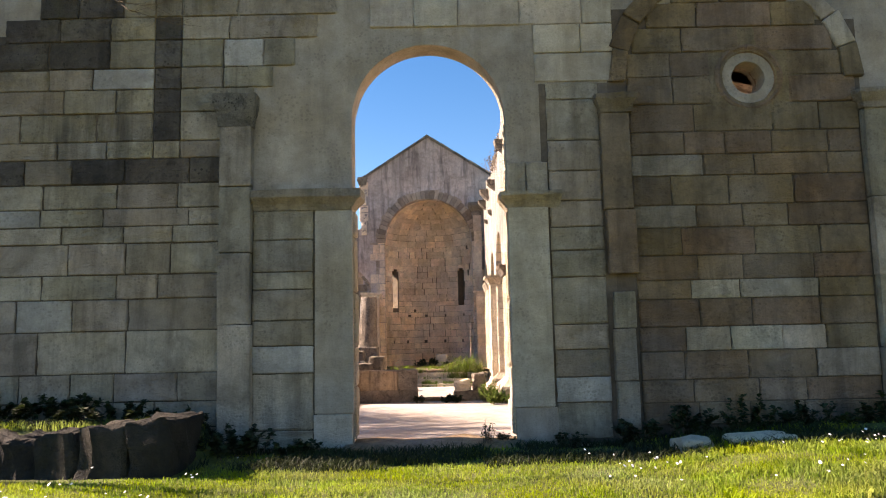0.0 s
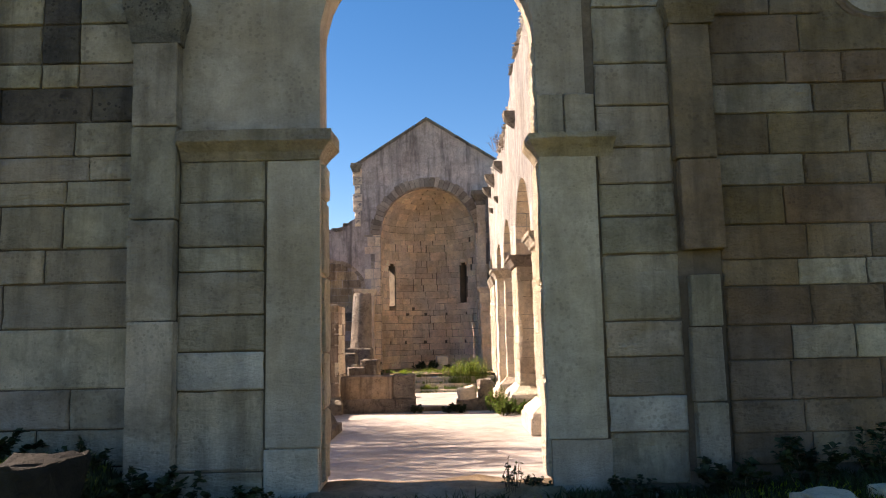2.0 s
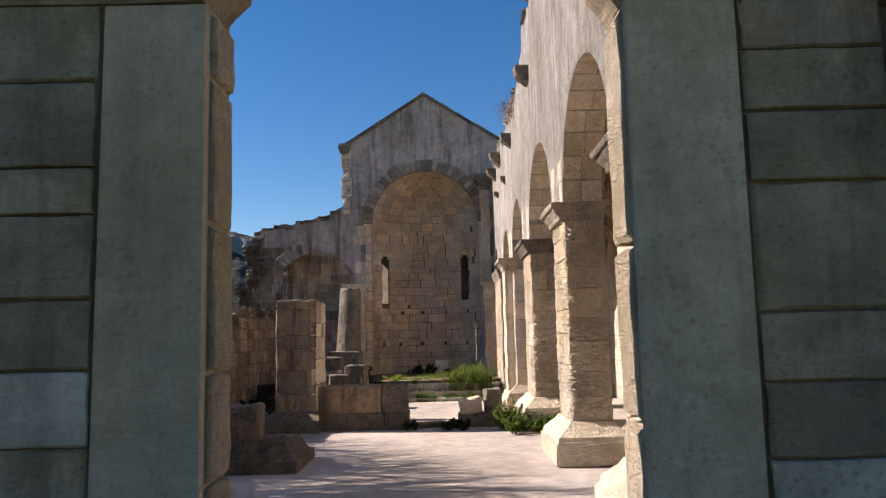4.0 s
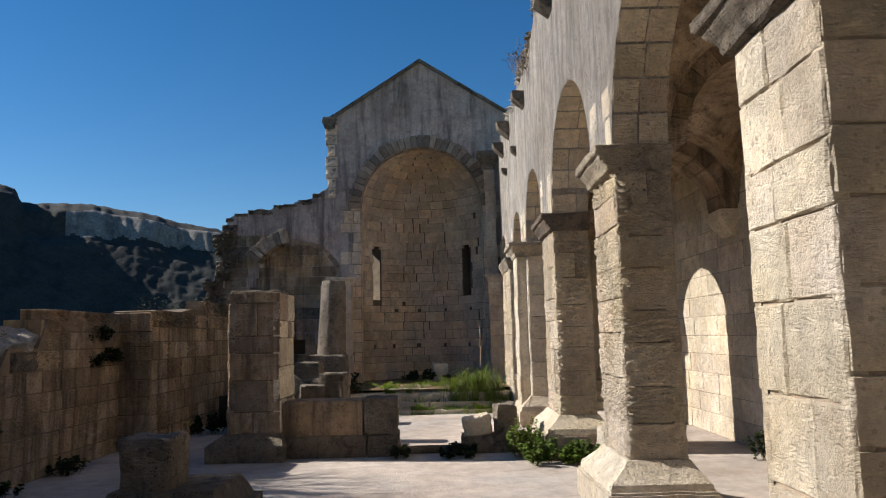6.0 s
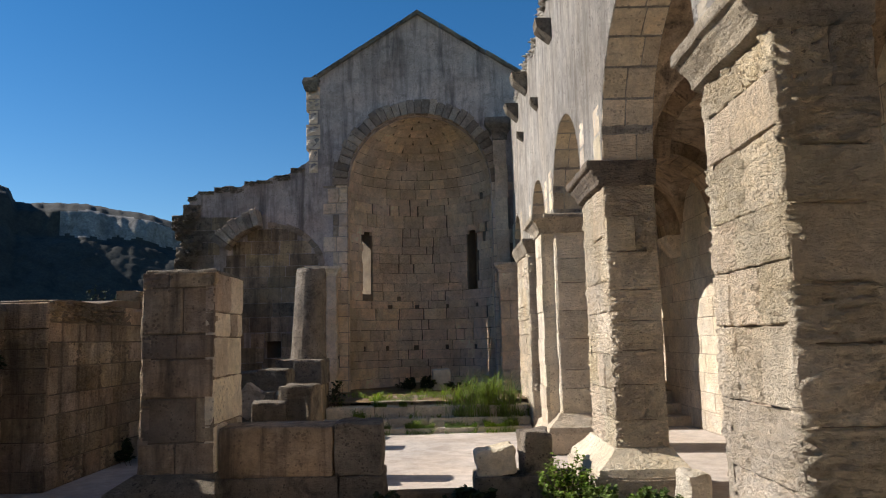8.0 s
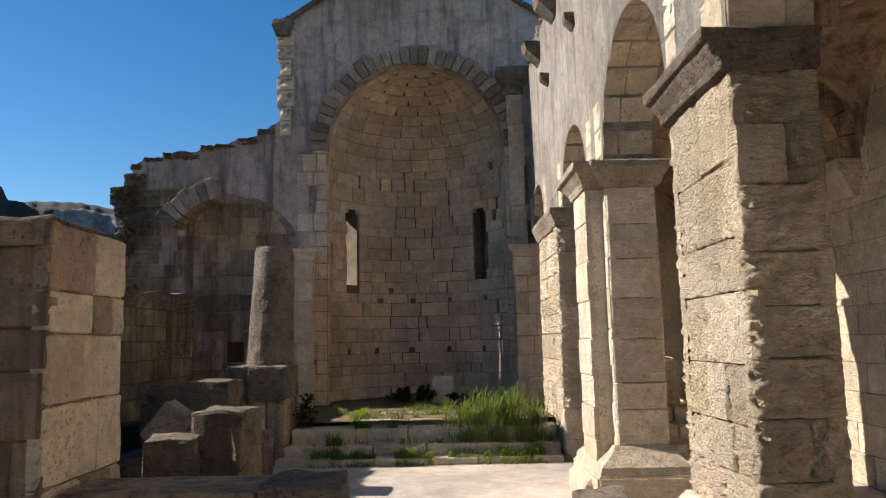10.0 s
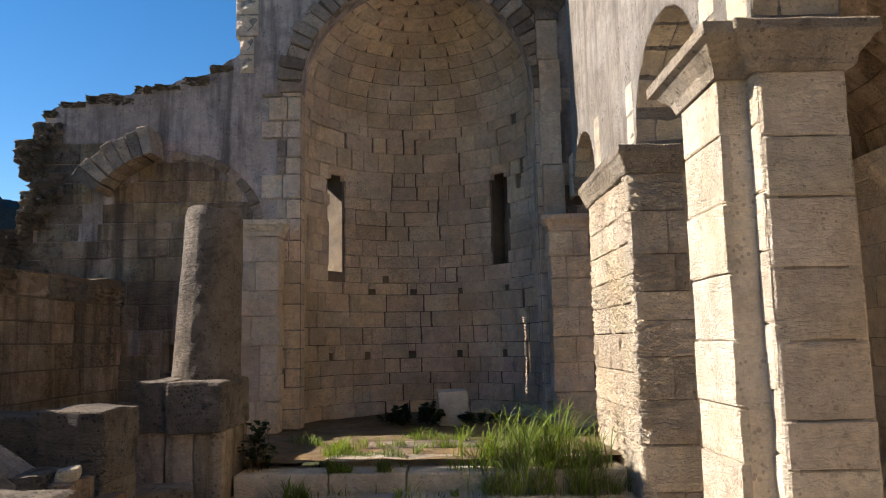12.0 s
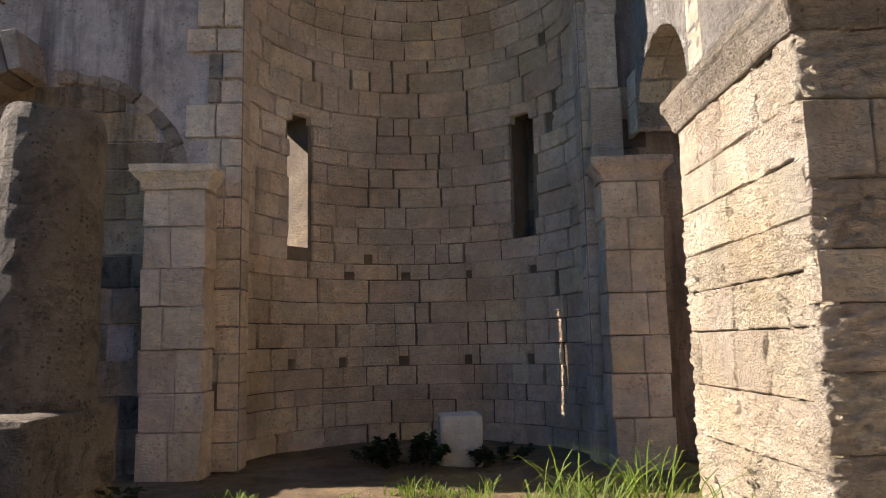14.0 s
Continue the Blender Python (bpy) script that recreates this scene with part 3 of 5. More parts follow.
def worn_mix(rnd, u, z, mat, style):
    r = rnd.random()
    st = "worn" if r > 0.6 else style
    if u < -2.8 and 3.38 < z < 3.71:
        return (M_CRUST if r < 0.6 else M_FACADE), st
    if z > 3.71 and u < -2.0:
        if (-3.72 < u < -3.37 and r < 0.75) or (u < -4.2 and z > 4.9 and r < 0.7):
            return M_CRUST, "worn"
        return (M_BLUE if r < 0.1 else M_FACADE if r < 0.3 else M_UPPER), st
    return (M_BLUE if r < 0.08 else mat), st


def brown_mix(rnd, u, z, mat, style):
    r = rnd.random()
    st = "worn" if rnd.random() < 0.5 else style
    if z < 1.3 or u > 4.9:
        return (M_FACADE if r < 0.22 else M_BROWN), st
    return (M_FACADE if r < 0.05 else M_BROWN), st


def blind_spans(z):
    half = 1.49 if z < BZ else math.sqrt(max(0.01, BR * BR - (z - BZ) ** 2))
    eye = math.sqrt(max(0.0, 0.53 ** 2 - (z - OZ) ** 2))
    a, b = (2.45, 5.44) if z < BZ else (BX - half, BX + half)
    return [(a, OX - eye), (OX + eye, b)] if eye > 0.05 else [(a, b)]


def left_spans(z):
    if z < 3.71:
        return [(-7.6, -2.83)]
    end = -2.83 if z < 4.45 else -2.4 + (z - 4.5) * 0.85
    return [(-7.6 + max(0, (z - 4.2)) * 1.5, -3.72), (-3.72, -3.37), (-3.37, end)]


coursing(facade, 11, M_FACADE, "smooth", 0, FY0, left_spans, LEFT[0], LEFT[-1], (0.36, 0.5), (0.5, 1.15), 0.008, odd=worn_mix, levels=LEFT)
coursing(facade, 13, M_FACADE, "smooth", 0, FY0, lambda z: [(-2.42, -1.64)], MIDDLE[0], MIDDLE[-1], (0.4, 0.55), (0.5, 0.9), 0.007, odd=worn_mix, levels=MIDDLE)
coursing(facade, 14, M_FACADE, "smooth", 0, FY0, lambda z: [(1.38, 2.07)], INNER[0], INNER[-1], (0.34, 0.5), (0.5, 0.9), 0.007, odd=worn_mix, levels=INNER)
coursing(facade, 15, M_FACADE, "worn", 0, FY0, lambda z: [(0.84, 1.38)], 3.16, 3.56, (0.38, 0.4), (0.25, 0.3))
coursing(facade, 16, M_BROWN, "smooth", 0, FY0, blind_spans, RIGHT[0], RIGHT[-1], (0.3, 0.46), (0.5, 1.05), 0.006, proud=0.028, odd=brown_mix, levels=RIGHT)
coursing(facade, 17, M_FACADE, "smooth", 0, FY0, lambda z: [(5.9, 7.4)], 0.2, 4.6, (0.36, 0.46), (0.5, 1.0))
coursing(facade, 18, M_RENDER, "smooth", 0, FY0, lambda z: [(1.25, 2.3)] if z < 5.45 else [(-0.9, 2.3)], 4.62, 6.2, (0.38, 0.46), (0.5, 0.9), 0.004, proud=0.02)


def ring_stones(parent, rnd, mat, style, cx, y, cz, r0, r1, a0, a1, n, depth, proud, gap=0.007, uneven=0.03, name="voussoir"):
    """Wedge stones round an arch in an upright face that looks to -y."""
    for i in range(n):
        a, b = a0 + (a1 - a0) * i / n, a0 + (a1 - a0) * (i + 1) / n
        g = gap * rnd.uniform(0.6, 1.4) / r1
        rr0, rr1 = r0 + rnd.uniform(-0.008, 0.008), r1 + rnd.uniform(-uneven, uneven)
        lo, hi = a + g, b - g
        pts = [(cx + r * math.cos(t), cz + r * math.sin(t)) for r, t in ((rr0, lo), (rr1, lo), (rr1, hi), (rr0, hi))]
        p = proud + rnd.uniform(-0.4, 0.4) * uneven
        bm = prism(pts, "x", 0, 1)
        for v in bm.verts:
            v.co = Vector((v.co.y, y - p + v.co.x * depth, v.co.z))
        bmesh.ops.bevel(bm, geom=[e for e in bm.edges], offset=0.012, segments=1, affect="EDGES")
        part(name, from_bm(name, wobble(bm, 0.01, 5.0, i), rnd.choice(mat) if isinstance(mat, tuple) else mat), parent)


rnd = random.Random(5)
ring_stones(facade, rnd, (M_FACADE, M_BROWN, M_BROWN), "smooth", BX, FY0, BZ, BR, BR + 0.24, 0.0, math.pi, 11, 0.2, 0.06)
circles = [[(OX + r * math.cos(2 * math.pi * i / 32) * (1 + 0.02 * noise.noise((i * 0.9, r * 9, 0))), y, OZ + r * math.sin(2 * math.pi * i / 32)) for i in range(32)] for r, y in ((0.45, FY0 + 0.02), (0.445, FY0 - 0.03), (0.41, FY0 - 0.045), (0.37, FY0 - 0.02), (0.34, FY0 + 0.0), (0.24, FY0 + 0.1), (0.215, FY0 + 0.3))]
part("oculus_frame", from_bm("oculus_frame", wobble(loft(circles, False), 0.008, 6.0, 2), M_BROWN), facade, "worn round stone oculus frame")

# plain worn masonry round the oculus
plate = [[(OX + rx * math.cos(2 * math.pi * i / 40), y, OZ + rz * math.sin(2 * math.pi * i / 40)) for i in range(40)] for rx, rz, y in ((0.72, 0.68, FY0 - 0.004), (0.7, 0.66, FY0 - 0.012), (0.55, 0.55, FY0 - 0.018), (0.35, 0.35, FY0 - 0.022))]
part("oculus_surround", from_bm("oculus_surround", wobble(loft(plate, False), 0.006, 5.0, 3), M_BROWN), facade)


def pilaster(name, stones, x0, x1, y, mat, cap=None, capmat=None, label="stone pilaster on the facade", seed=0, deep=0.4, split=False):
    p = thing(name, ((x0 + x1) / 2, y, stones[0]), label, "pilaster", "pilasters of the church")
    rnd = random.Random(seed)
    for i, (a, b) in enumerate(zip(stones, stones[1:])):
        dx = 0.015 * math.sin(i * 2.7 + seed)
        cuts = [x0 + dx] + ([x0 + (x1 - x0) * rnd.uniform(0.3, 0.7)] if split else []) + [x1 + dx]
        for lo, hi in zip(cuts, cuts[1:]):
            bm = bmesh.new()
            box_bm(bm, (lo + 0.003, y + 0.01 * math.cos(i * 1.9 + lo), a + 0.004), (hi - 0.003, y + deep, b - 0.004), 0.014)
            part("shaft_stone", from_bm("shaft_stone", wobble(bm, 0.009, 4.0, seed + i), mat), p)
    if cap:
        z0, z1, pr = cap
        c = loft([rect(x0 - 0.02, x1 + 0.02, y - 0.02, y + 0.3, z0), rect(x0 - 0.03, x1 + 0.03, y - 0.03, y + 0.3, z0 + 0.3 * (z1 - z0)), rect(x0 - pr, x1 + pr, y - pr, y + 0.3, z0 + 0.72 * (z1 - z0)), rect(x0 - pr, x1 + pr, y - pr, y + 0.3, z1)])
        bmesh.ops.subdivide_edges(c, edges=c.edges[:], cuts=2, use_grid_fill=True)
        part("capital", from_bm("capital", wobble(c, 0.02, 6.0, seed), capmat or mat), p, "weathered capital")
    return p


pilaster("pilaster", [0.1, 1.55, 2.45, 3.3, 4.08], -2.83, -2.42, FY0 - 0.14, M_FACADE, (4.08, 4.5, 0.07), M_OLD, "tall facade pilaster with blackened capital", 1)
pilaster("pilaster", [2.08, 2.9, 4.16], 2.08, 2.45, FY0 - 0.13, M_BROWN, (4.16, 4.4, 0.08), M_BROWN, "broken brown facade pilaster with worn capital", 2)
pilaster("pilaster", [0.15, 0.75, 1.4, 1.86], 2.12, 2.4, FY0 - 0.1, M_FACADE, None, None, "lower stump of the facade pilaster", 3)
pilaster("pilaster", [0.2, 1.1, 2.0, 3.0, 4.16], 5.46, 5.86, FY0 - 0.13, M_FACADE, (4.16, 4.4, 0.1), M_FACADE, "tall facade pilaster under the blind arch", 4)
pilaster("portal_jamb", [0.0, 0.42, 2.99], -1.64, -1.15, FY0 - 0.035, M_RENDER, None, None, "smooth pale jamb stones of the portal", 6, 0.09)
pilaster("portal_jamb", [0.0, 0.45, 2.97], 0.855, 1.38, FY0 - 0.035, M_RENDER, None, None, "smooth pale jamb stones of the portal", 8, 0.09)


def impost(x0, x1, z0, z1, label, e0, e1, seed):
    """A band with a sloping underside and returns into the opening where e0 or e1 says so."""
    t = thing("impost", ((x0 + x1) / 2, FY0, z0), label, "impost", "imposts of the portal")
    c = loft([rect(x0 + e0, x1 - e1, FY0 - 0.04, FY1 - 0.05, z0), rect(x0 + e0 * 0.6, x1 - e1 * 0.6, FY0 - 0.08, FY1 - 0.05, z0 + 0.07), rect(x0, x1, FY0 - 0.17, FY1 - 0.05, z0 + 0.15), rect(x0, x1, FY0 - 0.17, FY1 - 0.05, z1)])
    bmesh.ops.subdivide_edges(c, edges=[e for e in c.edges if e.calc_length() > 0.2], cuts=4, use_grid_fill=True)
    part("moulding", from_bm("moulding", wobble(c, 0.012, 4.0, seed), M_FACADE), t)


impost(-2.41, -1.02, 2.99, 3.24, "mossy moulded impost band beside the portal", 0.0, 0.14, 1)
impost(0.74, 1.54, 2.96, 3.16, "mossy moulded impost band beside the portal", 0.11, 0.02, 2)
# jamb stones inside the portal, facing each other
coursing(facade, 19, M_ROUGH, "worn", 90, PC - PR, lambda z: [(FY0 + 0.06, FY1)], 0.1, 2.98, (0.4, 0.75), (0.7, 0.9), 0.016, 0.1, 0.03)
coursing(facade, 20, M_ROUGH, "worn", -90, PC + PR, lambda z: [(FY0 + 0.02, FY1)], 0.1, 2.95, (0.5, 0.9), (0.7, 0.9), 0.012, 0.12, 0.02)
coursing(facade, 21, M_ROUGH, "lumpy", -90, PC + PR, lambda z: [(FY0 + 0.03, FY1)], 3.16, 4.1, (0.3, 0.5), (0.7, 0.9), 0.01, 0.05, 0.02)
bm = loft([rect(-1.3, 1.0, FY0 - 0.25, FY1 + 0.05, -0.3), rect(-1.3, 1.0, FY0 - 0.22, FY1 + 0.05, 0.0), rect(-1.25, 0.95, FY0 - 0.1, FY1, 0.06)])
bmesh.ops.subdivide_edges(bm, edges=bm.edges[:], cuts=5, use_grid_fill=True)
tagged(new("threshold", from_bm("threshold", wobble(bm, 0.035, 2.5, 3), M_BROWN, True)), "worn stone threshold of the portal", "threshold", kind="structure")
bm = loft([rect(-1.6, 1.4, FY1, FY1 + 0.7, FLOOR), rect(-1.6, 1.4, FY1, FY1 + 0.7, -0.28)])
tagged(new("step", from_bm("step", bm, M_FLOOR)), "stone step down from the portal into the nave", "step", kind="structure")

# inside faces of the facade
coursing(facade, 22, M_STONE, "worn", 180, FY1, lambda z: [(-6.5, -1.3), (1.0, 1.84)] if z < 4 else [(-5, 4)], 1.0, 1.4)

# ---- arcade stonework ----
for k, (a, b, s) in enumerate(OPEN):
    r, c = (b - a) / 2, (a + b) / 2
    n = max(9, int(r * 9))
    rnd = random.Random(300 + k)
    for i in range(n):
        t = math.pi * (i + 0.5) / n
        cut = rnd.uniform(0.3, 0.7) * (AX1 - AX0)
        for x0, x1 in ((AX0, AX0 + cut), (AX0 + cut, AX1)):
            m = Matrix.Translation(((x0 + x1) / 2, c + (r - 0.012) * math.cos(t), s + (r - 0.012) * math.sin(t))) @ Matrix(((1, 0, 0, 0), (0, math.cos(t), -math.sin(t), 0), (0, math.sin(t), math.cos(t), 0), (0, 0, 0, 1)))
            stone_at(arcade, rnd, M_STONE, "smooth", m, (x1 - x0 - 0.008, math.pi * r / n - 0.008), 0.06)
    # stones exposed above the springing
    for y, side in ((a, -1), (b, 1)):
        for j in range(2):
            w = rnd.uniform(0.25, 0.4)
            stone(arcade, rnd, M_STONE, "worn", (AX0, y + side * (w / 2 + 0.05), s + 0.2 + 0.36 * j), -90, (w, 0.34), 0.05, 0, "block", 0.004)
for y, z, w in ((28.5, 6.95, 0.42), (30.4, 6.9, 0.4), (25.0, 6.6, 0.34), (20.9, 6.9, 0.36), (29.4, 5.95, 0.2), (26.9, 5.9, 0.2)):
    t = thing("corbel", (AX0, y, z), "projecting weathered stone corbel on the arcade wall", "corbel", "corbels of the arcade")
    bm = loft([rect(AX0 - 0.02, AX0 + 0.2, y - w / 2, y + w / 2, z - w * 0.8), rect(AX0 - w * 0.7, AX0 + 0.2, y - w / 2, y + w / 2, z - w * 0.25), rect(AX0 - w * 0.8, AX0 + 0.2, y - w / 2, y + w / 2, z + w * 0.2)])
    part("corbel_stone", from_bm("corbel_stone", wobble(bm, 0.03, 5.0, y), M_OLD), t)
rnd = random.Random(77)
u = 10.2
while u < 31.8:
    w, h = rnd.uniform(0.3, 0.7), rnd.uniform(0.18, 0.4)
    if rnd.random() < 0.8:
        stone(arcade, rnd, M_OLD if rnd.random() < 0.5 else M_PALE, "hacked", (AX0 + 0.02, u + w / 2, arcade_top(u + w / 2) + h * 0.2), -90, (w, h), 0.5, 0, "block", 0.03)
    u += w + 0.03

# ---- aisle wall stones, transverse arches ----
aisle = bpy.data.objects["wall_aisle"]
coursing(aisle, 41, M_STONE, "smooth", -90, WX, lambda z: [(10.5, 32.4)], FLOOR, 5.1, (0.34, 0.46), (0.7, 1.3), 0.006, 0.06, 0.01)
vc, vr = (AX1 + WX) / 2, (WX - AX1) / 2
for k, (a, b) in enumerate(PIERS):
    t = thing("transverse_arch", (vc, (a + b) / 2, 3.45), "stone arch rib across the aisle vault", "arch", "ribs of the aisle vault")
    n = 13
    for i in range(n):
        lo, hi = math.pi * i / n + 0.006, math.pi * (i + 1) / n - 0.006
        pts = [(vc + q * math.cos(w), 3.45 + q * math.sin(w)) for q, w in ((vr - 0.24, lo), (vr + 0.02, lo), (vr + 0.02, hi), (vr - 0.24, hi))]
        bm = prism(pts, "x", 0, 1)
        for v in bm.verts:
            v.co = Vector((v.co.y, a + 0.12 + v.co.x * min(0.75, b - a - 0.2), v.co.z))
        part("voussoir", from_bm("voussoir", bm, M_WALL), t)
    q = loft([rect(WX - 0.1, WX + 0.02, a + 0.2, a + 0.7, 3.0), rect(WX - 0.3, WX + 0.02, a + 0.1, a + 0.85, 3.3), rect(WX - 0.32, WX + 0.02, a + 0.1, a + 0.85, 3.44)])
    part("corbel", from_bm("corbel", q, M_STONE), t, "corbel under the rib")
aisle_end = strip_wall("wall_aisle_end", M_STONE, "x", AX1, WX, 32.4, 32.8, [(lambda u: FLOOR, lambda u: 5.6)], 0.4)
tagged(aisle_end, "stone end wall of the south aisle", "wall", kind="structure")


def step_stones(name, label, x0, x1, y, z0, z1, seed, deep=0.62, mat=M_STONE):
    """One step of long worn stones."""
    t = thing(name, ((x0 + x1) / 2, y, z0), label, "step", "steps to the apse")
    rnd = random.Random(seed)
    u = x0
    while u < x1 - 0.01:
        w = min(rnd.uniform(0.8, 1.5), x1 - u)
        bm = bmesh.new()
        box_bm(bm, (u + 0.006, y + rnd.uniform(-0.02, 0.02), z0), (u + w - 0.006, y + deep, z1 + rnd.uniform(-0.012, 0.006)), 0.025)
        part("stone", from_bm("stone", wobble(bm, 0.012, 3.0, u), mat), t)
        u += w


step_stones("choir_step", "low worn stone kerb with grass in its joints", -2.75, 1.7, 28.33, FLOOR - 0.05, -0.435, 1, 0.4)
step_stones("choir_step", "long worn stone step with grass in its joints", -2.75, 1.7, 28.6, FLOOR, -0.27, 2, 0.45)
step_stones("choir_step", "long worn stone step with grass in its joints", -2.6, 1.7, 28.92, FLOOR, -0.05, 7, 0.6)
step_stones("choir_step", "broken upper paving stones before the apse", -1.7, 1.6, 29.4, FLOOR, 0.03, 3, 0.75, M_CAP)
step_stones("choir_step", "sunken paving stones before the apse", -1.3, 1.2, 30.2, FLOOR, 0.05, 8, 0.6, M_OLD)
step_stones("aisle_step", "pale worn stone step in the south aisle", AX1 + 0.05, WX, 28.6, FLOOR, -0.36, 4, 0.7)
step_stones("aisle_step", "pale worn stone step in the south aisle", AX1 + 0.05, WX, 29.2, FLOOR, -0.14, 5, 0.7)
step_stones("aisle_step", "pale worn stone step in the south aisle", AX1 + 0.05, WX, 29.8, FLOOR, 0.1, 6, 3.0)
bm = bmesh.new()
bmesh.ops.create_grid(bm, x_segments=40, y_segments=40, size=0.5)
for v in bm.verts:
    v.co = Vector((-0.7 + v.co.x * 6.2, 32.15 + v.co.y * 5.7, 0.02 + 0.04 * noise.noise((v.co.x * 12, v.co.y * 12, 0))))
tagged(new("choir_floor", from_bm("choir_floor", bm, M_BROWN, True)), "uneven earth and stone floor of the apse", "floor", kind="structure")

# ---- apse shell, its stones and windows ----
CY, RI, RO = 32.86, 2.03, 2.78
WINS = [(-0.88, 2.72, 4.5), (0.79, 2.75, 4.5)]


def in_window(a, z):
    for w, z0, z1 in WINS:
        half = 0.085 if w < 0 else 0.09
        if z0 < z < z1 and abs(a - w) < half:
            return True
    return False


def apse_point(r, a, z):
    return (AC + r * math.sin(a), CY + r * math.cos(a), z)


NA, NZ = 90, 66
ang = [-math.pi / 2 + math.pi * i / NA for i in range(NA + 1)]
zz = [FLOOR + (ASP - FLOOR) * j / NZ for j in range(NZ + 1)]
bm = bmesh.new()
inner = [[bm.verts.new(apse_point(RI + 0.06, a, z)) for z in zz] for a in ang]
outer = [[bm.verts.new(apse_point(RO, a, z)) for z in zz] for a in ang]


def solid(i, j):
    return 0 <= i < NA and 0 <= j < NZ and not in_window((ang[i] + ang[i + 1]) / 2, (zz[j] + zz[j + 1]) / 2)


for i in range(NA):
    for j in range(NZ):
        if not solid(i, j):
            continue
        for g, flip in ((inner, False), (outer, True)):
            q = [g[i][j], g[i + 1][j], g[i + 1][j + 1], g[i][j + 1]]
            bm.faces.new(q[::-1] if flip else q)
        for di, dj, e in ((-1, 0, ((i, j), (i, j + 1))), (1, 0, ((i + 1, j), (i + 1, j + 1))), (0, -1, ((i, j), (i + 1, j))), (0, 1, ((i, j + 1), (i + 1, j + 1)))):
            if not solid(i + di, j + dj):
                (a, b), (c, d) = e
                bm.faces.new((inner[a][b], inner[c][d], outer[c][d], outer[a][b]))
for rr in (RI + 0.06, RO):
    cap = [[bm.verts.new((AC + rr * math.cos(e) * math.sin(a), CY + rr * math.cos(e) * math.cos(a), ASP + rr * math.sin(e))) for e in [math.pi / 2 * k / 16 for k in range(17)]] for a in ang]
    for i in range(NA):
        for k in range(16):
            bm.faces.new((cap[i][k], cap[i + 1][k], cap[i + 1][k + 1], cap[i][k + 1]))
bmesh.ops.remove_doubles(bm, verts=bm.verts[:], dist=0.0005)
apse = tagged(new("wall_apse", from_bm("wall_apse", bm, M_JOINT)), "semicircular limestone apse with half dome and two slit windows", "wall", kind="structure")
rnd = random.Random(8)
HOLES = [(-0.95, 1.12), (-0.55, 1.1), (-0.12, 1.1), (0.33, 1.12), (0.8, 1.12), (-0.5, 2.36), (-0.1, 2.36), (0.36, 2.36), (-0.36, 2.7), (0.85, 2.4)]
z = 0.0
row = 0
while z < ASP - 0.05:
    h = min(rnd.choice((0.22, 0.27, 0.3, 0.33, 0.4)) * rnd.uniform(0.94, 1.06), ASP - z)
    if ASP - z - h < 0.12:
        h = ASP - z
    cuts = [-math.pi / 2]
    while cuts[-1] < math.pi / 2 - 0.3:
        cuts.append(cuts[-1] + rnd.choice((0.1, 0.14, 0.18, 0.22, 0.28, 0.36)) * rnd.uniform(0.85, 1.15))
    cuts[-1] = math.pi / 2
    for lo, hi in zip(cuts, cuts[1:]):
        pieces = [(lo, hi)]
        for w, z0, z1 in WINS:
            if z0 - 0.1 < z + h / 2 < z1 + 0.1:
                half = 0.1 if w < 0 else 0.105
                pieces = [p for a, b in pieces for p in ((a, min(b, w - half)), (max(a, w + half), b)) if p[1] - p[0] > 0.02]
        for a0, z0 in HOLES:
            if z <= z0 < z + h and lo <= a0 < hi:
                stone_at(apse, rnd, M_APSE, "worn", pose(*apse_point(RI, a0, z + h * 0.74), 0, 0, -math.degrees(a0)), (0.125, h * 0.5), 0.08)
                pieces = [p for a, b in pieces for p in ((a, min(b, a0 - 0.028)), (max(a, a0 + 0.028), b)) if p[1] - p[0] > 0.02]
        for a, b in pieces:
            c = (a + b) / 2
            r = RI + rnd.uniform(-0.01, 0.014)
            b -= rnd.choice((0.0, 0.0, 0.0, 0.0, 0.006, 0.012))
            stone_at(apse, rnd, M_APSE, "worn" if rnd.random() < 0.55 else "smooth", pose(*apse_point(r, c, z + h / 2), 0, 0, -math.degrees(c)), ((b - a) * RI - 0.003, h - rnd.choice((0.002, 0.003, 0.005, 0.012))), 0.08)
    z += h
    row += 1
e = 0.0
while e < 1.45:
    de = rnd.uniform(0.115, 0.15)
    ce = e + de / 2
    n = max(4, int(rnd.uniform(11, 14) * math.cos(ce)) + 1)
    off = rnd.uniform(0, 1)
    for i in range(n + 1):
        a, b = max(-math.pi / 2, -math.pi / 2 + math.pi * (i - off) / n), min(math.pi / 2, -math.pi / 2 + math.pi * (i + 1 - off) / n)
        if b - a < 0.03:
            continue
        c = (a + b) / 2
        o = (AC + RI * math.cos(ce) * math.sin(c), CY + RI * math.cos(ce) * math.cos(c), ASP + RI * math.sin(ce))
        stone_at(apse, rnd, M_APSE, "smooth", pose(*o, 0, 0, -math.degrees(c)) @ pose(0, 0, 0, math.degrees(ce), 0, 0), ((b - a) * RI * math.cos(ce) - 0.003, de * RI - 0.004), 0.08)
    e += de
# added stones blocking the outer half of the south slit window to darken it
for z0, z1 in ((2.7, 3.2), (3.21, 3.62), (3.63, 4.1), (4.11, 4.55)):
    bm = bmesh.new()
    box_bm(bm, (-0.3, 0.42, z0), (0.3, 0.7, z1), 0.015)
    part("walled_stone", from_bm("walled_stone", bm, M_WALL), apse, "", pose(*apse_point(RI, WINS[1][0], 0.0), 0, 0, -math.degrees(WINS[1][0])))
